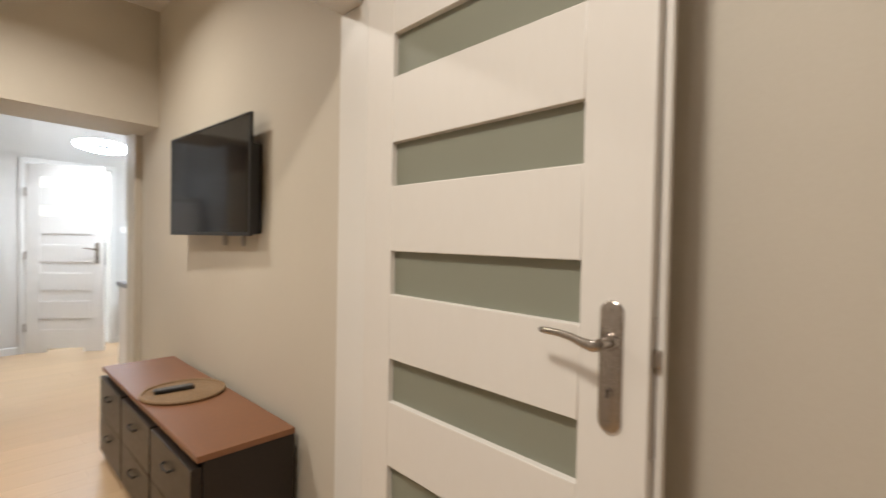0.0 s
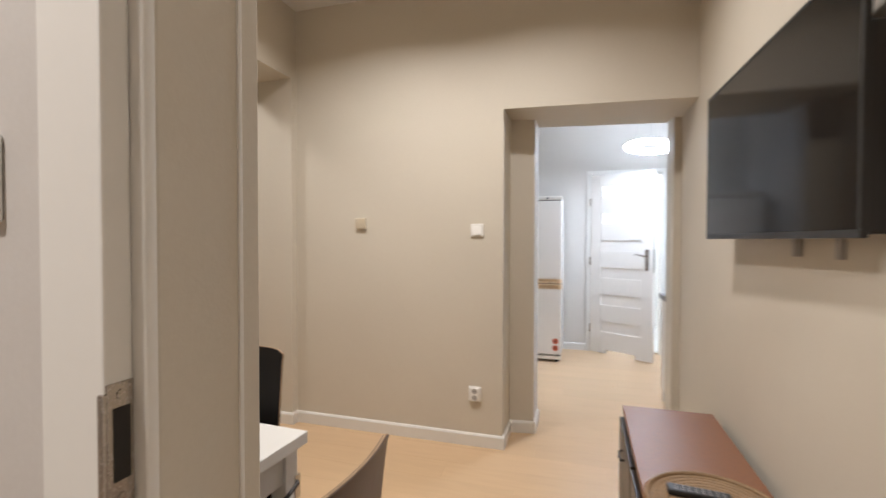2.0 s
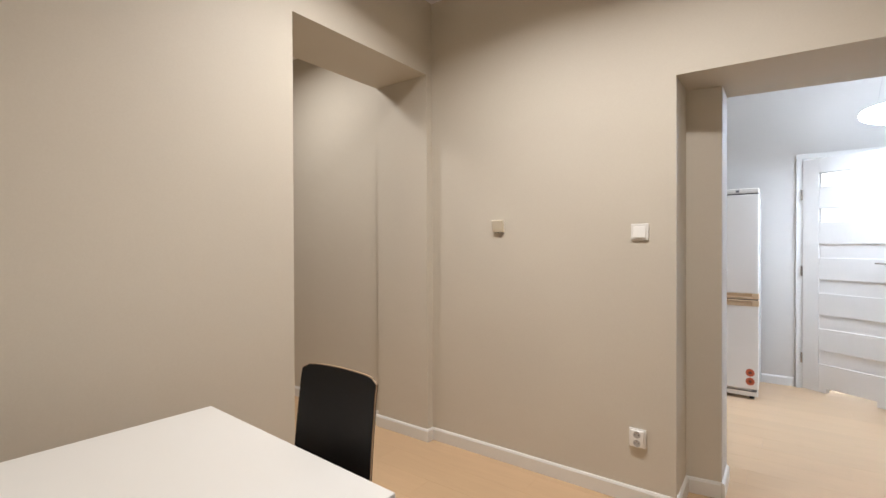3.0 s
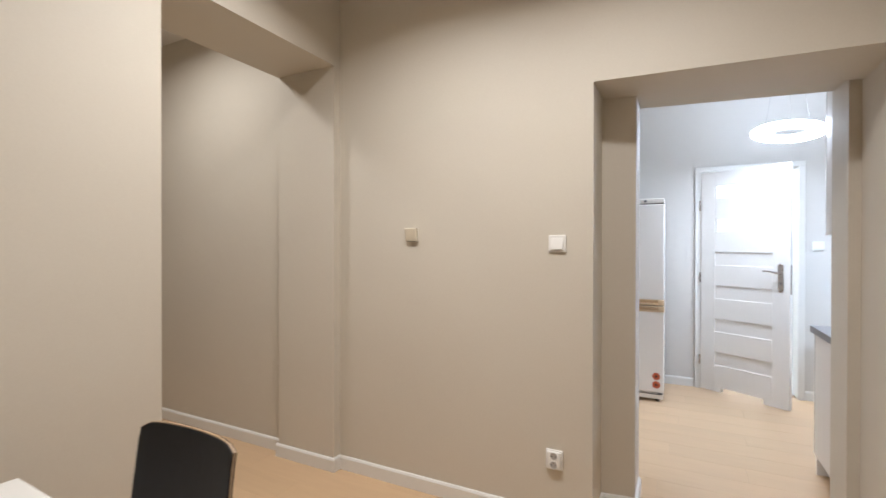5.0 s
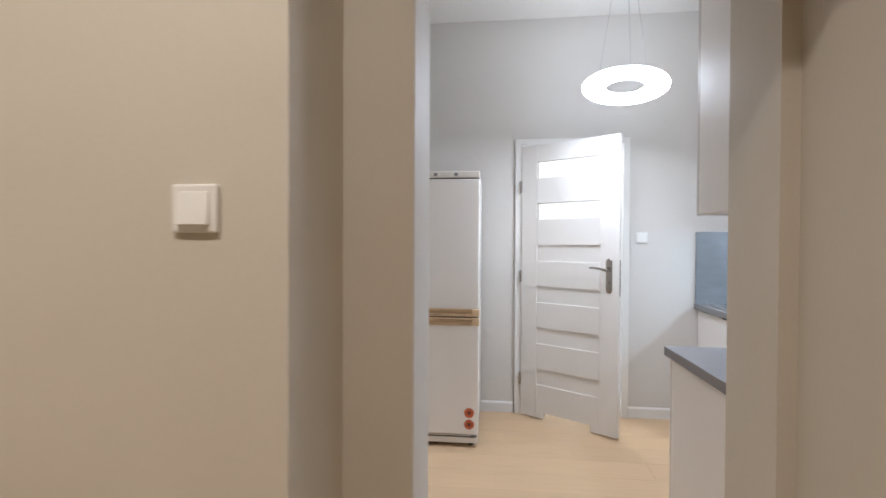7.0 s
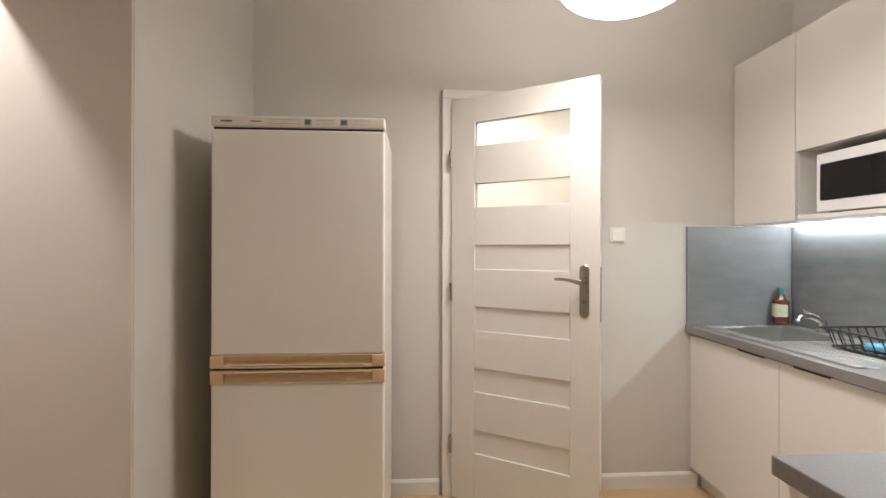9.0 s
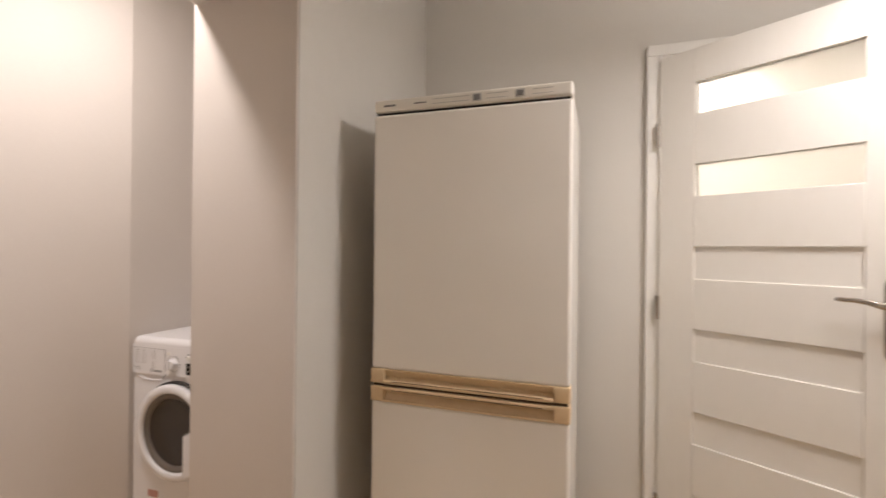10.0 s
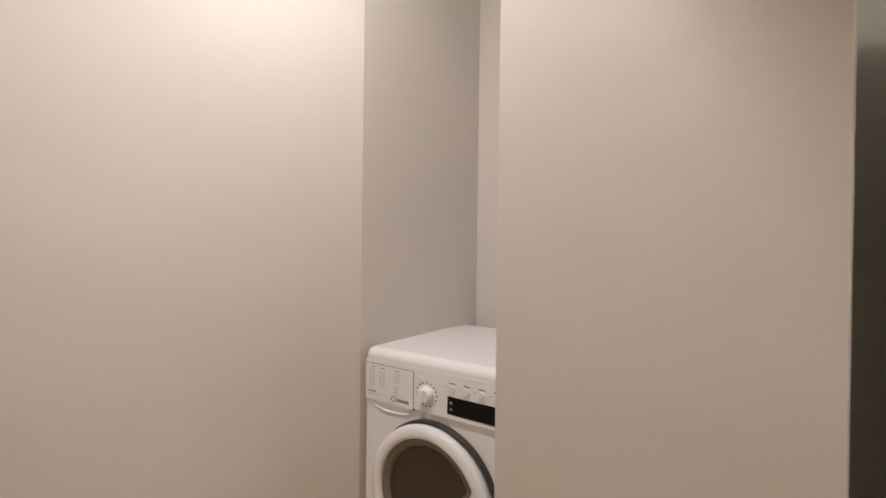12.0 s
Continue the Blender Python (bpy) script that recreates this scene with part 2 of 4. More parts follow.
def part(name, bm, mat, parent, label="", smooth=True):
    ob = new(name, mesh_of(name, bm, mat, smooth))
    ob.parent = parent
    return tagged(ob, label)


def thing(name, m, label, category, group=""):
    ob = new(name)
    ob.empty_display_size = 0.1
    ob.matrix_basis = m
    return tagged(ob, label, category, group)


def B():
    return bmesh.new()


# ---- structure ----
H1, H2 = 2.88, 3.0


def wall(name, mat, *pieces, label="painted plaster wall", sag=None):
    bm = B()
    for poly, z0, z1 in pieces:
        prism(bm, poly, z0, z1)
    if sag:
        for v in bm.verts:
            if abs(v.co.z - sag) < 0.001:
                v.co.z -= 0.021 * (v.co.x - 2.312)
    return solid(name, bm, mat, label, "wall", "structure")


def rect(x0, x1, y0, y1):
    return [(x0, y0), (x1, y0), (x1, y1), (x0, y1)]


# dining room
wall("wall_east", PAINT_BEIGE, (rect(3.37, 3.57, 2.02, 4.79), 0, H1), label="smooth beige painted wall with the television")
wall("wall_west", PAINT_BEIGE, (rect(0.40, 0.848, 2.0, 3.275), 0, H1), (rect(0.40, 0.848, 3.275, 4.290), 2.40, H1),
     (rect(0.40, 0.848, 4.290, 4.345), 0, H1), label="beige painted wall with a wide opening under a beam")
wall("wall_alcove_west", PAINT_BEIGE, (rect(-1.9, -1.7, 2.0, 4.80), 0, H1))
wall("wall_alcove_south", PAINT_BEIGE, (rect(-1.9, 0.40, 1.93, 2.0), 0, H1))
wall("wall_north", PAINT_BEIGE, (rect(-1.7, 2.312, 4.345, 4.80), 0, H1),
     ([(2.312, 4.345), (3.40, 4.345), (3.40, 4.775), (2.312, 4.620)], 2.085, H1), label="beige painted wall with a deep passage", sag=2.085)
wall("wall_passage_frame", PAINT_BEIGE, ([(2.312, 4.620), (2.4665, 4.644), (2.4665, 4.880), (2.312, 4.85)], 0, 2.0895),
     ([(3.325, 4.79), (3.55, 4.79), (3.55, 5.03), (3.325, 5.03)], 0, 2.0895),
     ([(2.312, 4.620), (3.55, 4.80), (3.55, 5.045), (2.312, 4.88)], 2.090, 3.0), label="beige painted frame of the passage")
wall("passage_lining", PAINT_GREY, ([(2.4667, 4.646), (2.4705, 4.646), (2.4705, 4.884), (2.4667, 4.884)], 0, 2.089), label="pale grey painted side of the passage")
wall("wall_south", PAINT_BEIGE, (rect(0.40, 2.4195, 1.93, 2.0), 0, H1), (rect(2.4195, 3.35, 1.93, 2.0), 2.11, H1), label="beige painted wall beside the doorway")
wall("wall_hall_north", PAINT_HALL, (rect(0.9, 2.40, 1.852, 1.93), 0, H1), (rect(2.40, 3.55, 1.86, 1.93), 2.11, H1), label="greyish painted hall wall")
wall("wall_hall_east", PAINT_BEIGE, (rect(3.36, 3.55, -1.3, 1.93), 0, H1), label="beige painted hall wall behind the open door")
wall("wall_hall_west", PAINT_HALL, (rect(0.7, 0.9, -1.3, 1.93), 0, H1))
wall("wall_hall_south", PAINT_HALL, (rect(0.7, 3.55, -1.5, -1.3), 0, H1))

# kitchen
wall("wall_kitchen_south", PAINT_GREY, (rect(1.30, 2.312, 4.80, 4.885), 0, H2), (rect(3.55, 4.92, 4.83, 5.03), 0, H2), label="pale grey kitchen wall")
wall("wall_kitchen_east", PAINT_GREY, (rect(4.72, 4.92, 5.03, 7.158), 0, H2), label="pale grey kitchen wall")
wall("wall_kitchen_north", PAINT_GREY, (rect(1.30, 2.83, 7.158, 7.30), 0, H2), (rect(3.630, 4.92, 7.158, 7.30), 0, H2), (rect(2.83, 3.630, 7.158, 7.30), 2.06, H2),
     label="pale grey kitchen wall round the bathroom door")
wall("wall_kitchen_west", PAINT_GREY, ([(1.40, 4.885), (1.78, 4.885), (1.78, 5.505), (1.40, 5.505)], 0, H2),
     ([(1.262, 6.42), (1.775, 6.312), (1.853, 7.158), (1.285, 7.158)], 0, H2), ([(1.40, 5.505), (1.78, 5.505), (1.78, 6.315), (1.27, 6.41)], 2.125, H2),
     label="pale grey wall with an open passage to the laundry nook")
# laundry nook
wall("wall_nook_end", PAINT_PINK, ([(1.253, 6.412), (1.772, 6.304), (1.774, 6.310), (1.256, 6.418)], 0, 2.32), label="rosy beige end of the partition wall")
wall("wall_nook_alcove", PAINT_PINK, ([(0.45, 6.643), (0.642, 6.643), (0.712, 7.243), (0.45, 7.243)], 0, 2.7), (rect(0.45, 1.285, 7.243, 7.40), 0, 2.7),
     label="rosy beige alcove walls round the washing machine")
wall("wall_nook_slanted", PAINT_PINK, ([(0.642, 6.643), (0.45, 6.80), (-0.75, 5.09), (-0.558, 4.93)], 0, 2.7), label="rosy beige slanted wall under a lamp")
wall("wall_nook_south", PAINT_PINK, (rect(-0.75, 1.40, 4.885, 5.05), 0, 2.7))
solid("ceiling_nook", box(B(), -0.8, 1.40, 4.885, 7.40, 2.70, 2.8), CEILING, "white ceiling", "ceiling", "structure")
# bathroom behind the door
wall("wall_bathroom", TILE, (rect(2.2, 2.3, 7.30, 9.0), 0, 2.6), (rect(4.3, 4.4, 7.30, 9.0), 0, 2.6), (rect(2.2, 4.4, 9.0, 9.1), 0, 2.6), label="white tiled bathroom wall")
solid("ceiling_bathroom", box(B(), 2.2, 4.4, 7.30, 9.1, 2.6, 2.7), CEILING, "white ceiling", "ceiling", "structure")
solid("ceiling_dining", box(B(), -1.9, 3.57, 1.86, 4.62, H1, H1 + 0.1), CEILING, "white ceiling", "ceiling", "structure")
solid("ceiling_hall", box(B(), 0.7, 3.55, -1.5, 1.86, H1, H1 + 0.1), CEILING, "white ceiling", "ceiling", "structure")
solid("ceiling_kitchen", box(B(), 1.25, 4.92, 4.62, 7.30, H2, H2 + 0.1), CEILING, "white kitchen ceiling", "ceiling", "structure")

solid("floor_bathroom", box(B(), 2.2, 4.4, 7.305, 9.1, -0.0095, -0.001), TILE, "white tiled bathroom floor", "floor", "structure")
floor = solid("floor", box(B(), -1.9, 4.92, -1.5, 9.1, -0.10, -0.010), SUBFLOOR, "pale oak laminate floor of long boards", "floor", "structure")


def baseboard(name, a, b, inward, h=0.08, t=0.014):
    """A skirting board from a to b; inward: the way it stands off the wall."""
    a, b, n = Vector((*a, 0)), Vector((*b, 0)), Vector((*inward, 0)).normalized()
    bm = B()
    prof = [(0, 0), (t, 0), (t, h - 0.012), (t * 0.55, h - 0.002), (0, h)]
    r0 = [bm.verts.new(a + n * u + Vector((0, 0, v))) for u, v in prof]
    r1 = [bm.verts.new(b + n * u + Vector((0, 0, v))) for u, v in prof]
    for i in range(len(prof)):
        j = (i + 1) % len(prof)
        bm.faces.new((r0[i], r0[j], r1[j], r1[i]))
    bm.faces.new(r0[::-1])
    bm.faces.new(r1)
    bmesh.ops.recalc_face_normals(bm, faces=bm.faces[:])
    return solid(name, bm, TRIM, "white skirting board", "baseboard", "structure")


baseboard("baseboard", (0.848, 4.345), (2.326, 4.345), (0, -1))
baseboard("baseboard", (2.312, 4.345), (2.312, 4.620), (1, 0))
baseboard("baseboard", (2.312, 4.620), (2.467, 4.644), (0.14, -1))
baseboard("baseboard", (2.4705, 4.636), (2.4705, 4.880), (1, 0))
baseboard("baseboard", (-1.7, 4.345), (0.40, 4.345), (0, -1))
baseboard("baseboard", (0.386, 4.290), (0.862, 4.290), (0, -1))
baseboard("baseboard", (0.848, 4.290), (0.848, 4.345), (1, 0))
baseboard("baseboard", (0.848, 2.0), (0.848, 3.275), (1, 0))
baseboard("baseboard", (3.37, 2.02), (3.37, 4.79), (-1, 0))
baseboard("baseboard", (1.853, 7.158), (2.80, 7.158), (0, -1))
baseboard("baseboard", (3.655, 7.158), (4.18, 7.158), (0, -1))
baseboard("baseboard", (1.775, 6.312), (1.853, 7.158), (1, -0.09))
baseboard("baseboard", (-0.558, 4.93), (0.642, 6.643), (0.819, -0.574))


# ---- doors ----
def lever(parent, x, z, side, flip):
    """A lever handle on a long back plate, on one face of a leaf (side +1 or -1); flip: the way the lever points along the leaf."""
    y0 = 0.02 * side
    bm = B()
    outline = [(x + 0.021 * math.cos(q), z + 0.055 + 0.021 * math.sin(q)) for q in np.linspace(0, math.pi, 11)]
    outline += [(x + 0.021 * math.cos(q), z - 0.135 + 0.021 * math.sin(q)) for q in np.linspace(math.pi, 2 * math.pi, 11)]
    cx, cz = x, z - 0.04
    loops = []
    for shrink, rise in ((0.0, 0.0), (0.0, 0.004), (0.0025, 0.0065), (0.006, 0.0075)):
        loops.append([bm.verts.new((px + (cx - px) * shrink / 0.021, y0 + rise * side, pz + (cz - pz) * shrink / 0.095)) for px, pz in outline])
    for la, lb in zip(loops, loops[1:]):
        for i in range(len(la)):
            k = (i + 1) % len(la)
            bm.faces.new((la[i], la[k], lb[k], lb[i]))
    bm.faces.new(loops[-1])
    bm.faces.new(loops[0][::-1])
    bmesh.ops.recalc_face_normals(bm, faces=bm.faces[:])
    plate = part("back_plate", bm, NICKEL, parent, "brushed nickel back plate")
    bm = B()
    cyl(bm, (x, y0 + 0.005 * side, z + 0.004), (x, y0 + 0.016 * side, z + 0.004), 0.017, 0.014, 24)
    cyl(bm, (x, y0 + 0.012 * side, z + 0.004), (x, y0 + 0.046 * side, z + 0.004), 0.010, n=24)
    part("neck", bm, NICKEL, plate)
    bm = B()
    spine = [(0.004, 0.044, 0.0, 0.010), (-0.012, 0.047, -0.004, 0.0105), (-0.030, 0.048, -0.001, 0.009), (-0.052, 0.047, 0.005, 0.0074), (-0.080, 0.045, 0.008, 0.0066), (-0.108, 0.043, 0.008, 0.0064), (-0.120, 0.042, 0.0075, 0.0048)]
    rings = []
    for du, dv, dz, rad in spine:
        c = Vector((x - flip * du, y0 + side * dv, z + 0.004 + dz))
        rings.append([bm.verts.new(c + Vector((0, 0.62 * rad * math.cos(q), rad * math.sin(q)))) for q in np.linspace(0, 2 * math.pi, 19)[:-1]])
    for ra, rb in zip(rings, rings[1:]):
        for i in range(18):
            k = (i + 1) % 18
            bm.faces.new((ra[i], ra[k], rb[k], rb[i]))
    bm.faces.new(rings[0][::-1])
    bm.faces.new(rings[-1])
    bmesh.ops.recalc_face_normals(bm, faces=bm.faces[:])
    part("lever", bm, NICKEL, plate, "curved nickel lever", "w")
    bm = B()
    cyl(bm, (x, y0 + 0.004 * side, z - 0.085), (x, y0 + 0.011 * side, z - 0.085), 0.0085)
    part("lock_cylinder", bm, NICKEL, plate)
    part("keyhole", box(B(), x - 0.0022, x + 0.0022, min(y0, y0 + 0.0116 * side), max(y0, y0 + 0.0116 * side), z - 0.094, z - 0.078), DARK_GAP, plate)
    for dz in (0.058, -0.138):
        part("screw", cyl(B(), (x, y0 + 0.006 * side, z + dz), (x, y0 + 0.0095 * side, z + dz), 0.004, n=10), NICKEL, plate)


def door_leaf(name, m, width, lit, label, glazing, tops=1.870, pitch=0.2935, pane=0.118, stile=0.128):
    """A leaf hinged at its own origin that runs along +x: stiles, rails and six narrow inlays, the first of them glazed."""
    d = thing(name, m, label, "door")
    h = 2.02
    ys = (-0.020, 0.020)
    part("stile", box(B(), 0.002, stile, *ys, 0.012, h, 0.0025), DOOR, d)
    part("stile", box(B(), width - stile, width, *ys, 0.012, h, 0.0025), DOOR, d)
    edges = [h]
    for k in range(6):
        top = tops - pitch * k
        edges += [top, top - pane]
    edges.append(0.012)
    for k in range(0, len(edges), 2):
        hi, lo = edges[k], edges[k + 1]
        if k == len(edges) - 2:
            bm = B()
            box(bm, stile, width - stile, *ys, 0.055, hi, 0.0025)
            box(bm, stile, stile + 0.06, -0.0198, 0.0198, 0.012, 0.060, 0.002)
            box(bm, width - stile - 0.06, width - stile, -0.0198, 0.0198, 0.012, 0.060, 0.002)
            part("bottom_rail", bm, DOOR, d, "bottom rail with a vent cut-out")
        else:
            part("rail", box(B(), stile, width - stile, *ys, lo, hi, 0.0025), DOOR, d)
    for k in range(6):
        top = tops - pitch * k
        if k < lit:
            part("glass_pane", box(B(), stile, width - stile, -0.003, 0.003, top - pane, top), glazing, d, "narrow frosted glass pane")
        else:
            part("inlay_panel", box(B(), stile, width - stile, -0.010, 0.010, top - pane, top), DOOR, d)
    return d


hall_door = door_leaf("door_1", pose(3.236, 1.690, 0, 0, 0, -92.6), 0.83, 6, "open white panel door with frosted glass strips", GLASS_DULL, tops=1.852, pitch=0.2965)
lever(hall_door, 0.83 - 0.065, 1.117, -1, -1)
lever(hall_door, 0.83 - 0.065, 1.117, 1, -1)
part("lock_plate", box(B(), 0.8295, 0.832, -0.010, 0.010, 0.93, 1.17, 0.0008), NICKEL, hall_door, "steel lock plate on the door edge")
part("rebate_lip", box(B(), 0.8325, 0.845, 0.004, 0.020, 0.012, 2.02, 0.002), DOOR, hall_door)
part("latch_bolt", box(B(), 0.831, 0.842, -0.006, 0.006, 1.085, 1.115, 0.002), NICKEL, hall_door)

bath_door = door_leaf("door_2", pose(2.868, 7.125, 0, 0, 0, -32.8), 0.725, 2, "half-open white panel door with two lit glass panes", GLASS_LIT, tops=1.894, pitch=0.3040)
lever(bath_door, 0.725 - 0.065, 1.122, -1, -1)
lever(bath_door, 0.725 - 0.065, 1.122, 1, -1)
for z in (0.28, 1.05, 1.72):
    part("hinge", cyl(B(), (-0.004, -0.024, z - 0.045), (-0.004, -0.024, z + 0.045), 0.008), NICKEL, bath_door, "steel barrel hinge")
part("lock_plate", box(B(), 0.7245, 0.727, -0.010, 0.010, 0.95, 1.19, 0.0008), NICKEL, bath_door)

# frames
f = thing("door_frame", pose(0, 0, 0), "white door frame of the bathroom doorway", "door frame")
part("jamb", box(B(), 2.812, 2.862, 7.128, 7.32, 0, 2.04, 0.003), TRIM, f)
part("jamb", box(B(), 3.600, 3.648, 7.128, 7.32, 0, 2.04, 0.003), TRIM, f)
part("head", box(B(), 2.812, 3.648, 7.128, 7.32, 2.0405, 2.085, 0.003), TRIM, f)
f = thing("door_frame", pose(0, 0, 0), "white door frame between hall and dining room", "door frame")
j = part("jamb", box(B(), 2.359, 2.430, 1.832, 1.857, 0, 2.14, 0.003), TRIM, f, "strike-side jamb")
part("strike_plate", box(B(), 2.4285, 2.4315, 1.8335, 1.8555, 0.983, 1.176, 0.0008), NICKEL, j, "steel strike plate with two slots")
part("plate_lip", box(B(), 2.4245, 2.4312, 1.8300, 1.8345, 0.990, 1.169, 0.0014), NICKEL, j)
for z0, z1 in ((1.097, 1.156), (1.009, 1.067)):
    part("slot", box(B(), 2.4305, 2.4321, 1.838, 1.852, z0, z1), DARK_GAP, j)
for z in (1.166, 1.083):
    part("screw", cyl(B(), (2.430, 1.845, z), (2.4325, 1.845, z), 0.004, n=12), NICKEL, j)
part("door_seal", box(B(), 2.400, 2.443, 1.8572, 1.870, 0, 2.09, 0.003, 3), TRIM, j, "white rounded door seal")
part("reveal_lining", box(B(), 2.420, 2.4405, 1.8705, 1.998, 0, 2.09, 0.003), PAINT_BEIGE, f)
# the lining's seam, with its highlight put in as a strip of paler colour
part("lining_bead", box(B(), 2.4395, 2.4435, 1.964, 1.970, 0, 2.09, 0.0018), TRIM, f, "slim pale strip painting the highlight on the lining seam")
part("hinge_jamb", box(B(), 3.335, 3.372, 1.70, 2.012, 0, 2.09, 0.006), TRIM, f)
part("door_stop", box(B(), 3.322, 3.3355, 1.83, 1.872, 0, 2.0895, 0.003), TRIM, f)
part("hinge_casing", box(B(), 3.272, 3.3595, 1.672, 1.6995, 0, 2.14, 0.004), TRIM, f)
part("head", box(B(), 2.357, 3.372, 1.842, 2.005, 2.0905, 2.14, 0.004), TRIM, f)


# ---- dining room ----
def sideboard():
    t = thing("sideboard", pose(2.968, 2.297, 0), "low dark sideboard with a brown top beside the wall", "sideboard")
    w, l, h = 0.366, 1.54, 0.52
    part("top", box(B(), -0.006, w, -0.006, l + 0.006, h - 0.024, h, 0.002), COPPER_TOP, t, "brown leather-look top")
    part("body", box(B(), 0.018, w, 0, l, 0.06, h - 0.0245, 0.002), DARK_FRONT, t)
    for i in range(3):
        y0 = 0.004 + i * (l / 3)
        for k in range(2):
            z0 = 0.065 + k * 0.215
            dr = part("drawer_front", box(B(), -0.020, 0.0175, y0 + 0.006, y0 + l / 3 - 0.014, z0 - 0.02, z0 + 0.192, 0.003), DARK_FRONT, t)
            bm = B()
            yc = y0 + l / 6
            tube(bm, [(-0.020, yc - 0.045, z0 + 0.12), (-0.034, yc - 0.042, z0 + 0.115), (-0.038, yc, z0 + 0.11), (-0.034, yc + 0.042, z0 + 0.115), (-0.020, yc + 0.045, z0 + 0.12)], 0.005, 8)
            part("handle", bm, PLASTIC_BLACK, dr, "dark bow handle")
    for x in (0.04, w - 0.04):
        for y in (0.05, l - 0.05):
            part("foot", cyl(B(), (x, y, 0), (x, y, 0.06), 0.016, 0.022), PLASTIC_BLACK, t)
    return t


sideboard()
mat_round = thing("round_placemat", pose(3.150, 3.045, 0.52), "round woven straw mat lying on the sideboard", "placemat")
bm = B()
cyl(bm, (0, 0, 0), (0, 0, 0.007), 0.178, n=64)
part("weave", bm, RATTAN, mat_round)
for r in (0.018, 0.036, 0.054, 0.072, 0.090, 0.108, 0.126, 0.144, 0.162):
    part("coil", ring(B(), (0, 0, 0.007), (0, 0, 1), r, 0.0088, 48, 12, 0.30), RATTAN, mat_round)
part("rim", ring(B(), (0, 0, 0.0085), (0, 0, 1), 0.178, 0.0088, 64, 18, 0.95), RATTAN, mat_round)
rem = thing("remote_control", pose(3.115, 3.075, 0.5298, 0, 0, 84), "black remote control lying on the straw mat", "remote control")
part("body", box(B(), -0.024, 0.024, -0.085, 0.085, 0, 0.018, 0.006), PLASTIC_BLACK, rem)
for i in range(8):
    for k in range(3):
        part("button", box(B(), -0.017 + k * 0.0125, -0.008 + k * 0.0125, -0.070 + i * 0.018, -0.060 + i * 0.018, 0.0175, 0.0195, 0.001), GREY_MARK, rem)


def television():
    t = thing("television", pose(3.280, 3.168, 1.577, 0, 0, 2.0), "black flat television on a wall bracket, switched off", "television")
    w, h = 1.015, 0.565
    part("housing", box(B(), 0.004, 0.014, -w / 2, w / 2, -h / 2, h / 2, 0.003), TV_BODY, t)
    part("back_hump", box(B(), 0.014, 0.066, -w / 2 + 0.012, w / 2 - 0.012, -h / 2 + 0.008, h / 2 - 0.135, 0.012, 3), TV_BODY, t)
    part("screen", box(B(), 0.000, 0.0045, -w / 2 + 0.011, w / 2 - 0.011, -h / 2 + 0.018, h / 2 - 0.011, 0.0008), TV_SCREEN, t, "black glossy screen")
    part("bezel", box(B(), -0.001, 0.004, -w / 2, w / 2, -h / 2, -h / 2 + 0.0175, 0.001), TV_BODY, t)
    part("bezel", box(B(), -0.001, 0.004, -w / 2, w / 2, h / 2 - 0.0105, h / 2, 0.001), TV_BODY, t)
    part("bezel", box(B(), -0.001, 0.004, -w / 2, -w / 2 + 0.0105, -h / 2 + 0.018, h / 2 - 0.011, 0.001), TV_BODY, t)
    part("bezel", box(B(), -0.001, 0.004, w / 2 - 0.0105, w / 2, -h / 2 + 0.018, h / 2 - 0.011, 0.001), TV_BODY, t)
    for y in (-0.07, -0.29):
        part("bracket_arm", box(B(), 0.0665, 0.086, y - 0.010, y + 0.010, -h / 2 - 0.050, h / 2 - 0.2, 0.002), PALE_MARK, t, "grey bracket arm")
    return t


television()


def table():
    t = thing("dining_table", pose(1.146, 2.006, 0, 0, 0, -2.2), "white dining table standing against the wall", "table")
    w, d, h = 0.870, 0.712, 0.750
    part("tabletop", box(B(), 0, w, 0, d, h - 0.034, h, 0.003), TABLE_WHITE, t)
    for y0, y1 in ((0.03, 0.05), (d - 0.05, d - 0.03)):
        part("apron", box(B(), 0.06, w - 0.06, y0, y1, h - 0.125, h - 0.0345, 0.002), TABLE_WHITE, t)
    for x0, x1 in ((0.03, 0.05), (w - 0.05, w - 0.03)):
        part("apron", box(B(), x0, x1, 0.06, d - 0.06, h - 0.125, h - 0.0345, 0.002), TABLE_WHITE, t)
    for x in (0.02, w - 0.07):
        for y in (0.02, d - 0.07):
            part("leg", box(B(), x, x + 0.05, y, y + 0.05, 0, h - 0.0345, 0.003), TABLE_WHITE, t)
    part("hook_plate", box(B(), w, w + 0.004, d - 0.062, d - 0.040, 0.585, 0.650, 0.001), CHROME, t, "steel hook plate")
    part("hook", tube(B(), [(w + 0.004, d - 0.055, 0.632), (w + 0.02, d - 0.075, 0.640), (w + 0.022, d - 0.11, 0.630), (w + 0.012, d - 0.13, 0.612)], 0.0055), PLASTIC_BLACK, t, "dark bow handle")
    return t


table()


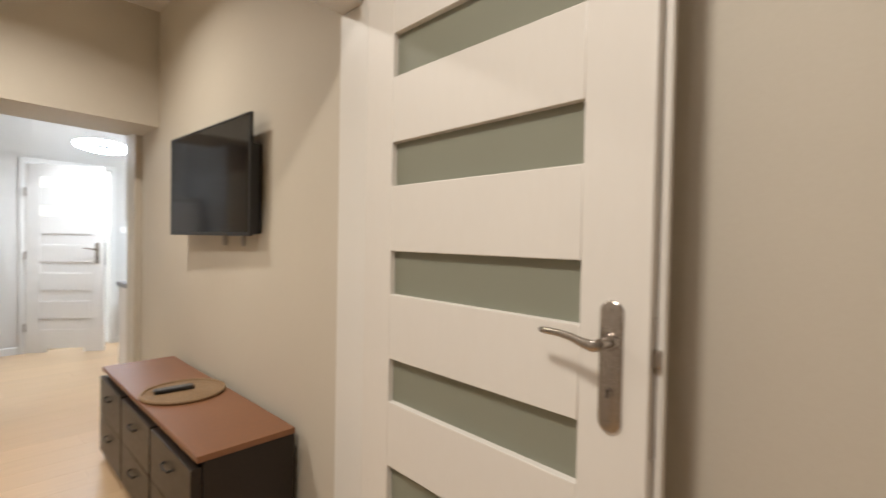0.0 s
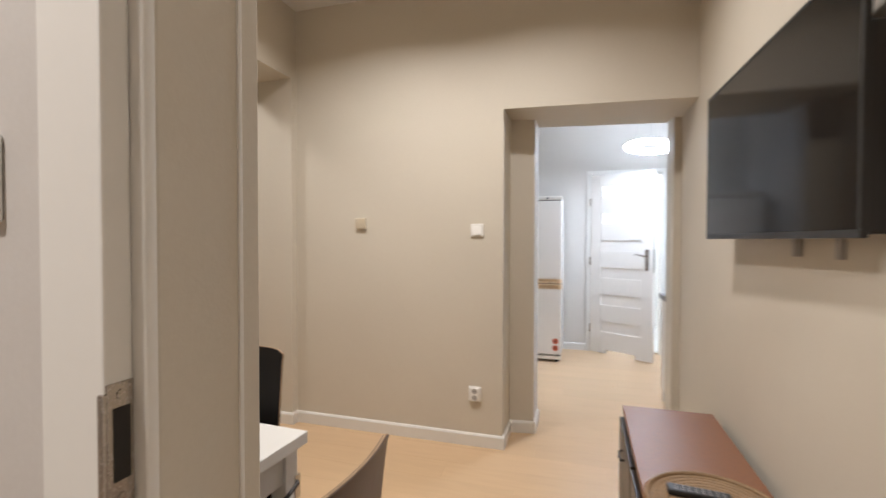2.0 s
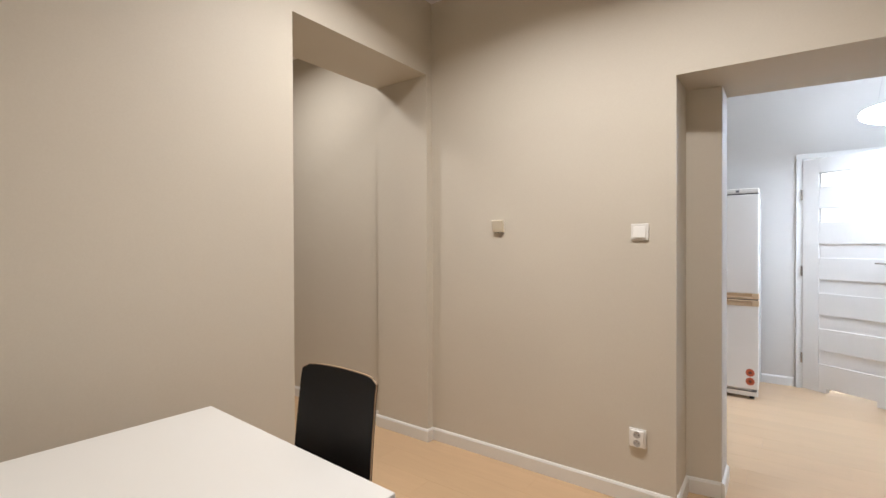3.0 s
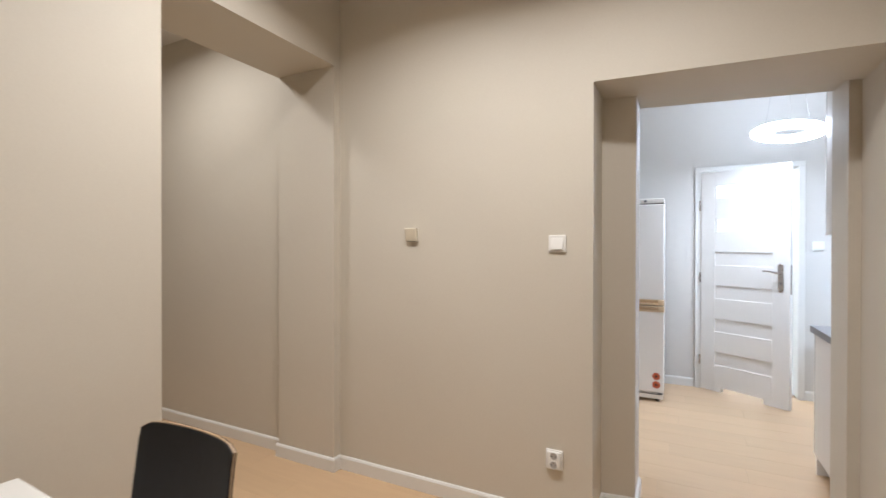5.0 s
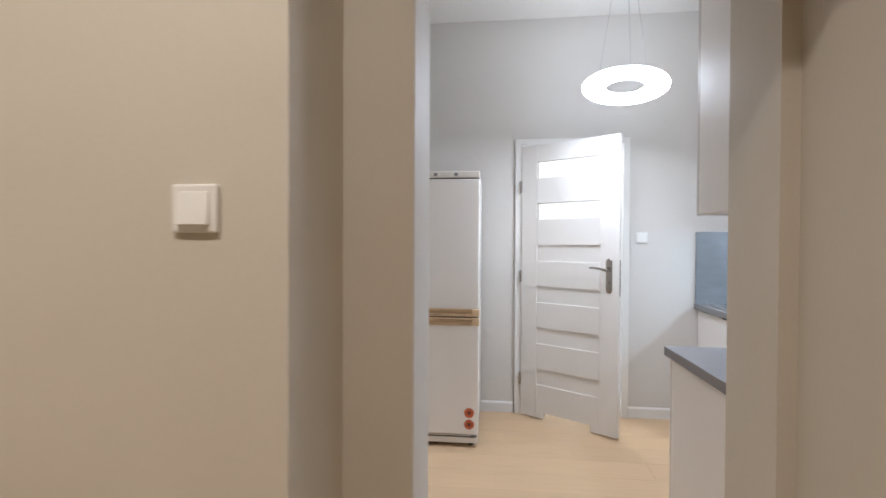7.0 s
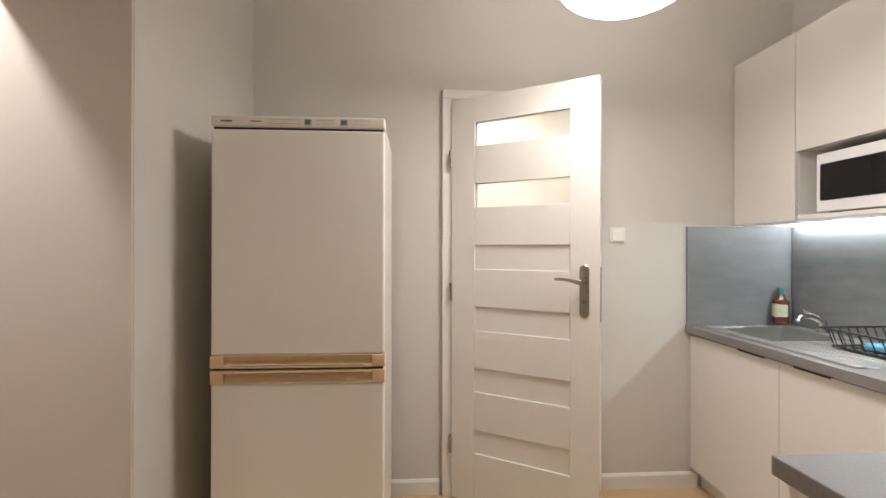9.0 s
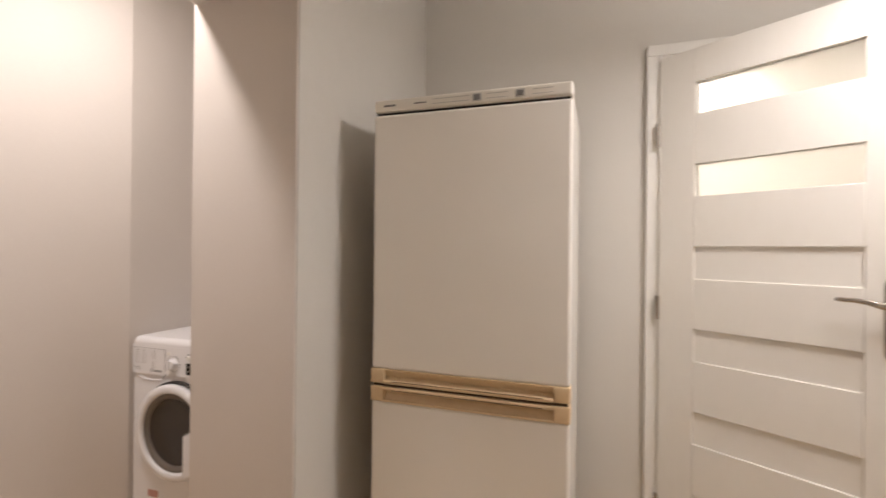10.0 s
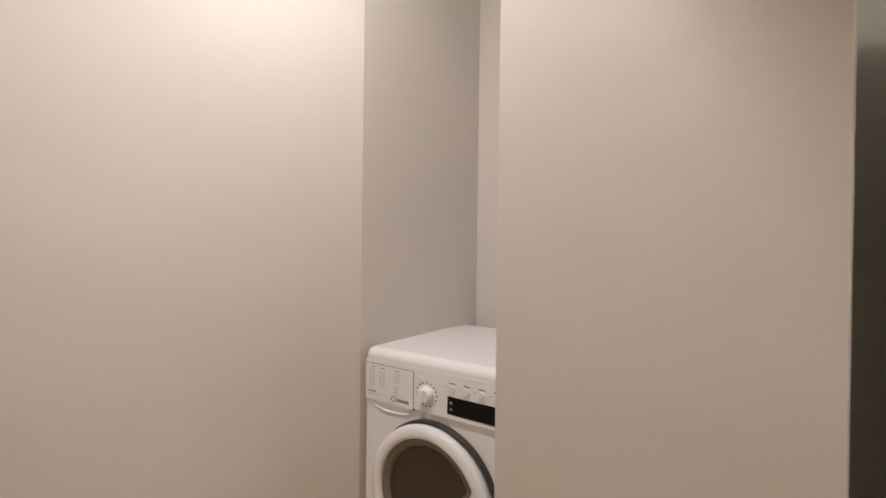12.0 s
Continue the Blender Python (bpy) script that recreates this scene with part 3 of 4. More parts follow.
def chair(m, label, back_w=0.40, top=0.86, bow=0.075, face=CHAIR_BLACK, word="black"):
    """A laminated shell chair on a tube frame; it looks along +y from its back at the origin's side."""
    c = thing("dining_chair", m, label, "chair", "chairs round the table")

    def shell(width, lower, upper, y_of, bow, t, inset=0.0):
        bm = B()
        nx, nz = 14, 12
        g = []
        for side in (0, 1):
            rows = []
            for i in range(nz + 1):
                v = i / nz
                z = lower + (upper - lower) * v
                row = []
                for j in range(nx + 1):
                    u = j / nx * 2 - 1
                    zz = z - (0.014 * abs(u) ** 10 if i == nz else 0)
                    x = u * width / 2 * (1 - 0.04 * v)
                    row.append(bm.verts.new((x, y_of(v) + bow * u * u * v + side * t, zz)))
                rows.append(row)
            g.append(rows)
        for i in range(nz):
            for j in range(nx):
                bm.faces.new((g[0][i][j], g[0][i][j + 1], g[0][i + 1][j + 1], g[0][i + 1][j]))
                bm.faces.new((g[1][i][j + 1], g[1][i][j], g[1][i + 1][j], g[1][i + 1][j + 1]))
        for i in range(nz):
            for j in (0, nx):
                a, b = g[0][i][j], g[0][i + 1][j]
                p, q = g[1][i][j], g[1][i + 1][j]
                bm.faces.new((a, b, q, p))
        for j in range(nx):
            for i in (0, nz):
                bm.faces.new((g[0][i][j], g[0][i][j + 1], g[1][i][j + 1], g[1][i][j]))
        bmesh.ops.recalc_face_normals(bm, faces=bm.faces[:])
        return bm

    lean = lambda v: 0.05 - 0.06 * v ** 1.4
    part("backrest", shell(back_w, 0.47, top, lean, bow, 0.003), face, c, word + " laminated backrest")
    part("plywood_core", shell(back_w + 0.002, 0.469, top + 0.0015, lambda v: lean(v) + 0.0032, bow, 0.005), PLYWOOD, c, "pale plywood edge of the shell")
    part("front_laminate", shell(back_w, 0.47, top, lambda v: lean(v) + 0.0084, bow, 0.003), face, c)
    bm = B()
    box(bm, -0.20, 0.20, 0.055, 0.44, 0.444, 0.456, 0.004)
    part("seat", bm, face, c, word + " laminated seat")
    for s in (-1, 1):
        bm = B()
        tube(bm, [(s * 0.18, 0.03, 0.0), (s * 0.175, 0.05, 0.25), (s * 0.17, 0.07, 0.425), (s * 0.17, 0.10, 0.437), (s * 0.17, 0.38, 0.437), (s * 0.172, 0.41, 0.425), (s * 0.185, 0.43, 0.0)], 0.0105, 12)
        part("leg_frame", bm, CHROME, c, "chrome tube legs")
        part("back_bracket", tube(B(), [(s * 0.12, 0.12, 0.436), (s * 0.12, 0.075, 0.445), (s * 0.12, 0.07, 0.52), (s * 0.12, 0.064, 0.60)], 0.008, 10), CHROME, c)
    return c


chair(pose(1.738, 2.80, 0, 0, 0, 180), "black laminated shell chair tucked under the white table", 0.31, 0.945, 0.02)
chair(pose(2.325, 2.45, 0, 0, 0, 90), "dark brown laminated chair with pale plywood edges beside the table", 0.42, 0.80, 0.028, face=CHAIR_BROWN, word="brown")


def socket(where, turn, label):
    """A double socket: two round wells, one above the other, in one upright plate."""
    s = thing("wall_socket", pose(*where, 0, 0, turn), label, "socket")
    part("plate", box(B(), -0.040, 0.040, -0.012, 0, -0.046, 0.046, 0.004), SWITCH, s)
    part("cover", box(B(), -0.032, 0.032, -0.024, -0.0118, -0.042, 0.042, 0.006, 3), SWITCH, s)
    for z in (-0.0205, 0.0205):
        part("rim", ring(B(), (0, -0.024, z), (0, 1, 0), 0.0182, 0.0016, 28, 8), SWITCH, s)
        # flat grey disc: the shade inside the well is in its colour
        w = part("well", cyl(B(), (0, -0.0246, z), (0, -0.0235, z), 0.0172, n=28), PALE_MARK, s, "round well, its shade painted as a grey disc")
        for dx in (-0.0085, 0.0085):
            part("contact_hole", cyl(B(), (dx, -0.0252, z), (dx, -0.0243, z), 0.0026, n=10), DARK_GAP, w)
        part("earth_pin", cyl(B(), (0, -0.030, z + 0.010), (0, -0.0243, z + 0.010), 0.0022, n=10), NICKEL, w)
    return s


def switch(where, turn, label, rocker=0.028):
    s = thing("light_switch", pose(*where, 0, 0, turn), label, "light switch")
    part("plate", box(B(), -0.041, 0.041, -0.009, 0, -0.041, 0.041, 0.004), SWITCH, s)
    r = B()
    box(r, -rocker, rocker, -0.017, -0.0085, -rocker, rocker, 0.0015)
    for v in r.verts:
        if v.co.y < -0.012 and v.co.z > 0:
            v.co.y += 0.0055
    part("rocker", r, SWITCH, s)
    return s


switch((2.15, 4.345, 1.348), 0, "white rocker light switch beside the passage")
socket((2.140, 4.345, 0.328), 0, "white double wall socket above the skirting board")
socket((-1.06, 4.345, 0.42), 0, "white wall socket in the alcove")
switch((2.243, 1.852, 1.345), 0, "white rocker light switch beside the door frame")
switch((3.742, 7.158, 1.341), 0, "white double light switch beside the bathroom door", 0.030)
th = thing("thermostat", pose(1.358, 4.345, 1.398), "yellowed white thermostat box on the wall", "thermostat")
bm = box(B(), -0.036, 0.036, -0.036, -0.004, -0.036, 0.036, 0.005)
for v in bm.verts:
    if v.co.z < 0 and v.co.y < -0.015:
        v.co.y += 0.014
part("cover", bm, SWITCH_OLD, th, "cover that slopes back towards its underside")
part("base_plate", box(B(), -0.034, 0.034, -0.004, 0, -0.040, 0.034, 0.001), SWITCH, th)
part("grille", box(B(), -0.027, 0.027, -0.018, -0.006, -0.0372, -0.0345, 0.001), DARK_GAP, th, "dark vent on the underside")


# ---- kitchen ----
def fridge():
    t = thing("fridge_freezer", pose(1.937, 6.487, 0), "old white fridge freezer with yellowed beige handles", "fridge")
    w, d = 0.624, 0.60
    part("body", box(B(), 0.004, w - 0.004, 0.052, d, 0.07, 1.747, 0.008), FRIDGE, t)
    part("upper_door", box(B(), 0, w, 0, 0.050, 0.8785, 1.700, 0.010, 4), FRIDGE, t, "", "w")
    part("lower_door", box(B(), 0, w, 0, 0.050, 0.085, 0.7765, 0.010, 4), FRIDGE, t, "", "w")
    part("door_seal", box(B(), 0.012, w - 0.012, 0.046, 0.054, 0.09, 1.70), PALE_MARK, t)
    st = part("control_strip", box(B(), 0, w, 0, 0.06, 1.7075, 1.749, 0.008, 4), FRIDGE_STRIP, t, "cream control strip", "w")
    part("gap_shadow", box(B(), 0.006, w - 0.006, 0.012, 0.05, 1.699, 1.709), DARK_GAP, t)
    for x in (0.345, 0.475):
        part("control_knob", box(B(), x - 0.010, x + 0.010, -0.003, 0.004, 1.720, 1.736, 0.002), GREY_MARK, st, "grey control knob")
        part("knob_frame", box(B(), x - 0.0135, x + 0.0135, -0.0012, 0.002, 1.7165, 1.7395, 0.0005), PALE_MARK, st)
    part("logo_bar", box(B(), 0.035, 0.075, -0.0010, 0.002, 1.7245, 1.7305), GREY_MARK, st)
    part("print_bar", box(B(), 0.14, 0.18, -0.0010, 0.002, 1.726, 1.730), GREY_MARK, st)
    for x0, x1 in ((0.20, 0.32), (0.375, 0.44), (0.51, 0.57)):
        part("print_bar", box(B(), x0, x1, -0.0010, 0.002, 1.7205, 1.722), PALE_MARK, st)
        part("print_bar", box(B(), x0, x1, -0.0010, 0.002, 1.7345, 1.736), PALE_MARK, st)
    for name, z0, z1, s in (("upper_handle", 0.8335, 0.8795, 1), ("lower_handle", 0.7755, 0.8245, -1)):
        near, far = (z0, z1) if s > 0 else (z1, z0)
        h = part(name, box(B(), -0.0015, 0.046, -0.004, 0.048, z0, z1, 0.004, 3), FRIDGE_HANDLE, t, "yellowed beige grip rail with a long hollow")
        part("end_block", box(B(), w - 0.046, w + 0.0015, -0.004, 0.048, z0, z1, 0.004, 3), FRIDGE_HANDLE, h)
        bm = B()
        lip = [(0.048, 0.0), (-0.006, 0.0), (-0.0085, 0.003), (-0.0085, 0.0085), (-0.006, 0.011), (0.006, 0.0125), (0.015, 0.020), (0.011, 0.030), (0.001, 0.0415), (-0.0025, 0.043), (-0.0025, abs(far - near)), (0.048, abs(far - near))]
        rows = [[bm.verts.new((x, y, near + s * d)) for y, d in lip] for x in (0.0455, w - 0.0455)]
        for i in range(len(lip)):
            k = (i + 1) % len(lip)
            bm.faces.new((rows[0][i], rows[0][k], rows[1][k], rows[1][i]))
        bmesh.ops.recalc_face_normals(bm, faces=bm.faces[:])
        part("hollow_rail", bm, FRIDGE_HANDLE, h)
        zg = near + s * 0.0095
        part("grip_groove", box(B(), 0.075, w - 0.075, -0.0088, -0.004, zg - 0.0009, zg + 0.0009), GROOVE, h, "dark finger groove")
    part("handle_gap", box(B(), 0.006, w - 0.006, 0.004, 0.047, 0.8240, 0.8340), GROOVE, t, "dark gap between the two doors")
    part("plinth", box(B(), 0.004, w - 0.004, 0.010, 0.05, 0.028, 0.078, 0.004), FRIDGE, t)
    part("plinth_slot", box(B(), 0.02, w - 0.02, 0.0085, 0.012, 0.066, 0.073), DARK_GAP, t)
    part("hinge_foot", box(B(), w - 0.05, w - 0.01, -0.002, 0.03, 0.074, 0.086, 0.002), GREY_MARK, t)
    for x in (0.05, w - 0.05):
        for y in (0.07, d - 0.06):
            part("foot", cyl(B(), (x, y, 0), (x, y, 0.072), 0.018), PLASTIC_BLACK, t)
    for z in (0.225, 0.152):
        s = part("sticker", cyl(B(), (0.565, -0.0012, z), (0.565, 0.0005, z), 0.028, n=28), STICKER, t, "round orange flower sticker")
        part("sticker_core", cyl(B(), (0.565, -0.0018, z), (0.565, 0, z), 0.012), STICKER_CORE, s)
        bm = B()
        for i in range(12):
            a = i * math.pi / 6
            cyl(bm, (0.565 + 0.026 * math.cos(a), -0.0011, z + 0.026 * math.sin(a)), (0.565 + 0.026 * math.cos(a), 0, z + 0.026 * math.sin(a)), 0.007, n=10)
        part("petals", bm, STICKER, s)
    return t


fridge()

RING_POSE = pose(3.367, 6.257, 2.166, -5.8, 4.0, 0)
ringlamp = thing("ring_pendant_lamp", RING_POSE, "glowing white ring lamp hanging on thin wires", "pendant lamp")
bm = ring(B(), (0, 0, 0), (0, 0, 1), 0.165, 0.063, 72, 20, 0.37)
bmesh.ops.delete(bm, geom=[fc for fc in bm.faces if fc.calc_center_median().z > -0.009], context="FACES")
part("light_ring", bm, RING_GLOW, ringlamp, "glowing white ring")
bm = ring(B(), (0, 0, 0.0003), (0, 0, 1), 0.165, 0.063, 72, 20, 0.37)
bmesh.ops.delete(bm, geom=[fc for fc in bm.faces if fc.calc_center_median().z < -0.009], context="FACES")
part("housing", bm, RING_GLOW_TOP, ringlamp, "dimmer glowing upper side")
upright = RING_POSE.inverted()
for a in (0.4, 2.5, 4.6):
    top = upright @ Vector((3.367 + 0.03 * math.cos(a), 6.257 + 0.03 * math.sin(a), 2.965))
    part("wire", tube(B(), [(0.165 * math.cos(a), 0.165 * math.sin(a), 0.02), top], 0.0012, 6), PALE_MARK, ringlamp, "thin steel wire")
part("canopy", cyl(B(), upright @ Vector((3.367, 6.257, 2.960)), upright @ Vector((3.367, 6.257, 3.001)), 0.06), SWITCH, ringlamp)


def base_unit(m, width, depth, label, slot, top=0.820):
    u = thing("base_cabinet", m, label, "kitchen cabinet", "base cabinets")
    part("carcass", box(B(), 0.0, width, 0.021, depth, 0.10, top), CARCASS, u)
    part("plinth", box(B(), 0.0, width, 0.06, 0.076, 0, 0.0995), CARCASS, u)
    dd = part("cabinet_door", box(B(), 0.0006, width - 0.0006, 0.0, 0.0205, 0.104, 0.812, 0.0008), CABINET, u, "gloss white door")
    part("grip_slot", box(B(), slot, slot + 0.16, -0.0015, 0.012, 0.807, 0.820), DARK_GAP, dd, "dark finger slot")
    return u


# run along the east wall, fronts towards -x
base_unit(pose(4.140, 7.150, 0, 0, 0, -90), 0.596, 0.57, "white sink cabinet under the grey worktop", 0.36, 0.66)
base_unit(pose(4.140, 6.552, 0, 0, 0, -90), 0.596, 0.57, "white base cabinet under the grey worktop", 0.07)
base_unit(pose(4.110, 5.630, 0, 0, 0, 180), 0.72, 0.585, "white base cabinet end beside the passage", 0.3)
wt = thing("worktop", pose(0, 0, 0), "grey laminate worktop along the east wall", "worktop")
bm = B()
for x0, x1, y0, y1 in ((4.115, 4.718, 5.662, 6.28), (4.115, 4.195, 6.28, 7.06), (4.63, 4.718, 6.28, 7.06), (4.115, 4.718, 7.06, 7.155)):
    box(bm, x0, x1, y0, y1, 0.8235, 0.861)
part("slab", bm, WORKTOP, wt, smooth=False)
wt = thing("worktop", pose(0, 0, 0), "grey laminate worktop end beside the passage", "worktop")
part("slab", box(B(), 3.374, 4.718, 5.035, 5.656, 0.8215, 0.861, 0.003), WORKTOP, wt)

sp = thing("splashback", pose(0, 0, 0), "grey brushed splashback panel above the worktop", "splashback")
part("back_panel", box(B(), 4.122, 4.700, 7.142, 7.157, 0.8615, 1.388, 0.001), SPLASH, sp)
part("side_panel", box(B(), 4.702, 4.719, 5.04, 7.141, 0.8615, 1.395, 0.001), SPLASH, sp)

sink = thing("sink", pose(0, 0, 0.861), "brushed steel sink with a ribbed drainer", "sink")
bm = B()
sx0, sx1, sy0, sy1 = 4.170, 4.650, 6.26, 7.095
bx0, bx1, by0, by1 = 4.215, 4.575, 6.70, 7.050
for a in ((sx0, sx1, by1, sy1), (sx0, bx0, sy0, by1), (bx1, sx1, sy0, by1)):
    box(bm, *a, 0.0005, 0.009, 0.003)
box(bm, bx0, bx1, sy0, by0, -0.002, 0.0035, 0.001)
part("rim", bm, STEEL, sink)
bm = B()
for a in ((bx0, bx0 + 0.003, by0, by1), (bx1 - 0.003, bx1, by0, by1)):
    box(bm, *a, -0.16, 0.003)
for a in ((bx0, bx1, by0, by0 + 0.003), (bx0, bx1, by1 - 0.003, by1)):
    box(bm, *a, -0.16, 0.003)
box(bm, bx0, bx1, by0, by1, -0.163, -0.16)
part("basin", bm, STEEL, sink, "deep steel basin")
for i in range(8):
    part("drainer_rib", box(B(), bx0 + 0.025 + i * 0.038, bx0 + 0.037 + i * 0.038, sy0 + 0.04, by0 - 0.03, 0.0034, 0.0065, 0.0014), STEEL, sink)
tap = thing("tap", pose(4.612, 6.86, 0.869), "chrome kitchen tap beside the sink", "tap")
part("base", cyl(B(), (0, 0, 0), (0, 0, 0.06), 0.022, 0.019), CHROME, tap)
part("spout", tube(B(), [(0, 0, 0.04), (-0.03, -0.01, 0.065), (-0.09, -0.03, 0.085), (-0.15, -0.05, 0.085), (-0.175, -0.06, 0.07)], 0.011, 12), CHROME, tap)
part("lever", tube(B(), [(0, 0, 0.06), (-0.01, 0.01, 0.08), (-0.07, 0.03, 0.10)], 0.007, 10), CHROME, tap)
bot = thing("dish_soap_bottle", pose(4.608, 7.102, 0.8702, 0, 0, -22), "red-brown dish soap bottle with a green cap", "bottle")
part("bottle", box(B(), -0.036, 0.036, -0.024, 0.024, 0, 0.135, 0.016, 3), SOAP, bot)
part("shoulder", cyl(B(), (0, 0, 0.130), (0, 0, 0.165), 0.026, 0.013), SOAP, bot)
part("cap", cyl(B(), (0, 0, 0.160), (0, 0, 0.195), 0.015, 0.012), CAP_GREEN, bot, "green cap")
part("bottle_label", box(B(), -0.037, 0.030, -0.0252, 0.0252, 0.035, 0.115, 0.012, 3), LABEL_PAPER, bot, "pale green printed label")
rack = thing("dish_rack", pose(4.335, 6.16, 0.8685), "black wire dish rack on the drainer", "dish rack")
bm = B()
for z, e in ((0.008, 0.03), (0.078, 0.0)):
    tube(bm, [(e, e, z), (0.33 - e, e, z), (0.33 - e, 0.42 - e, z), (e, 0.42 - e, z), (e, e, z)], 0.004, 8)
part("rim_wires", bm, PLASTIC_BLACK, rack)
for i in range(9):
    y = 0.04 + i * 0.0425
    part("wire", tube(B(), [(0.0, y, 0.078), (0.03, y, 0.008), (0.30, y, 0.008), (0.33, y, 0.078)], 0.0030, 6), PLASTIC_BLACK, rack)
for i in range(7):
    x = 0.05 + i * 0.038
    part("wire", tube(B(), [(x, 0.0, 0.078), (x, 0.03, 0.008), (x, 0.39, 0.008), (x, 0.42, 0.078)], 0.0030, 6), PLASTIC_BLACK, rack)
part("foot", box(B(), 0.05, 0.07, 0.05, 0.37, -0.002, 0.006, 0.001), PLASTIC_BLACK, rack)
part("foot", box(B(), 0.26, 0.28, 0.05, 0.37, -0.002, 0.006, 0.001), PLASTIC_BLACK, rack)
cl = thing("sponge_cloth", pose(4.46, 6.42, 0.8800, 0, 0, 15), "light blue sponge cloth lying in the dish rack", "cloth")
part("fold", box(B(), -0.06, 0.06, -0.05, 0.05, 0, 0.022, 0.009, 3), CLOTH_BLUE, cl)


def wall_unit(m, width, depth, z0, z1, doors, label):
    u = thing("wall_cabinet", m, label, "kitchen cabinet", "wall cabinets")
    part("carcass", box(B(), 0, width, 0.0205, depth, z0, z1, 0.001), CARCASS, u)
    dw = width / doors
    for i in range(doors):
        part("cabinet_door", box(B(), i * dw + 0.0005, (i + 1) * dw - 0.0005, 0, 0.020, z0 - 0.004, z1, 0.0008), CABINET, u, "gloss white door")
    return u


wall_unit(pose(4.385, 7.152, 0, 0, 0, -90), 0.394, 0.332, 1.402, 2.25, 1, "white wall cabinet above the sink")
wall_unit(pose(4.385, 6.754, 0, 0, 0, -90), 0.60, 0.332, 1.712, 2.25, 1, "white wall cabinet above the microwave")
wall_unit(pose(4.385, 6.150, 0, 0, 0, -90), 0.74, 0.332, 1.402, 2.25, 1, "white wall cabinet above the worktop")
niche = thing("microwave_shelf", pose(0, 0, 0), "open white shelf holding the microwave", "shelf")
part("shelf_board", box(B(), 4.392, 4.717, 6.1545, 6.754, 1.402, 1.420, 0.001), CARCASS, niche)
part("rear_board", box(B(), 4.700, 4.717, 6.1545, 6.754, 1.4205, 1.7115), CARCASS, niche)
mw = thing("microwave_oven", pose(4.425, 6.690, 1.421), "white microwave oven with a dark door window", "microwave")
part("case", box(B(), 0.012, 0.290, -0.50, 0, 0.008, 0.262, 0.006), WASHER, mw)
md = part("oven_door", box(B(), 0, 0.0118, -0.39, 0, 0.010, 0.260, 0.004), WASHER, mw)
part("window", box(B(), -0.002, 0.004, -0.365, -0.020, 0.055, 0.215, 0.006), TV_SCREEN, md, "dark door window")
part("control_panel", box(B(), 0, 0.0118, -0.50, -0.3925, 0.010, 0.260, 0.004), WASHER, mw)
for z in (0.09, 0.18):
    part("knob", cyl(B(), (-0.014, -0.446, z), (0.002, -0.446, z), 0.022), SWITCH, mw)
for y in (-0.45, -0.05):
    part("foot", box(B(), 0.03, 0.27, y - 0.015, y + 0.015, -0.001, 0.009), PLASTIC_BLACK, mw)
wall_unit(pose(4.380, 5.366, 0, 0, 0, 180), 1.002, 0.333, 1.402, 2.62, 2, "tall white wall cabinet beside the passage")
hood = thing("cooker_hood", pose(0, 0, 0), "slim hood below the wall cabinet", "cooker hood")
part("hood_body", box(B(), 3.66, 4.20, 5.06, 5.33, 1.345, 1.397, 0.003), TV_BODY, hood)
led = thing("led_strip", pose(0, 0, 0), "bright white light strip under the wall cabinets", "light strip")
part("diffuser", box(B(), 4.66, 4.69, 5.45, 7.10, 1.390, 1.4005, 0.002), LED_GLOW, led)


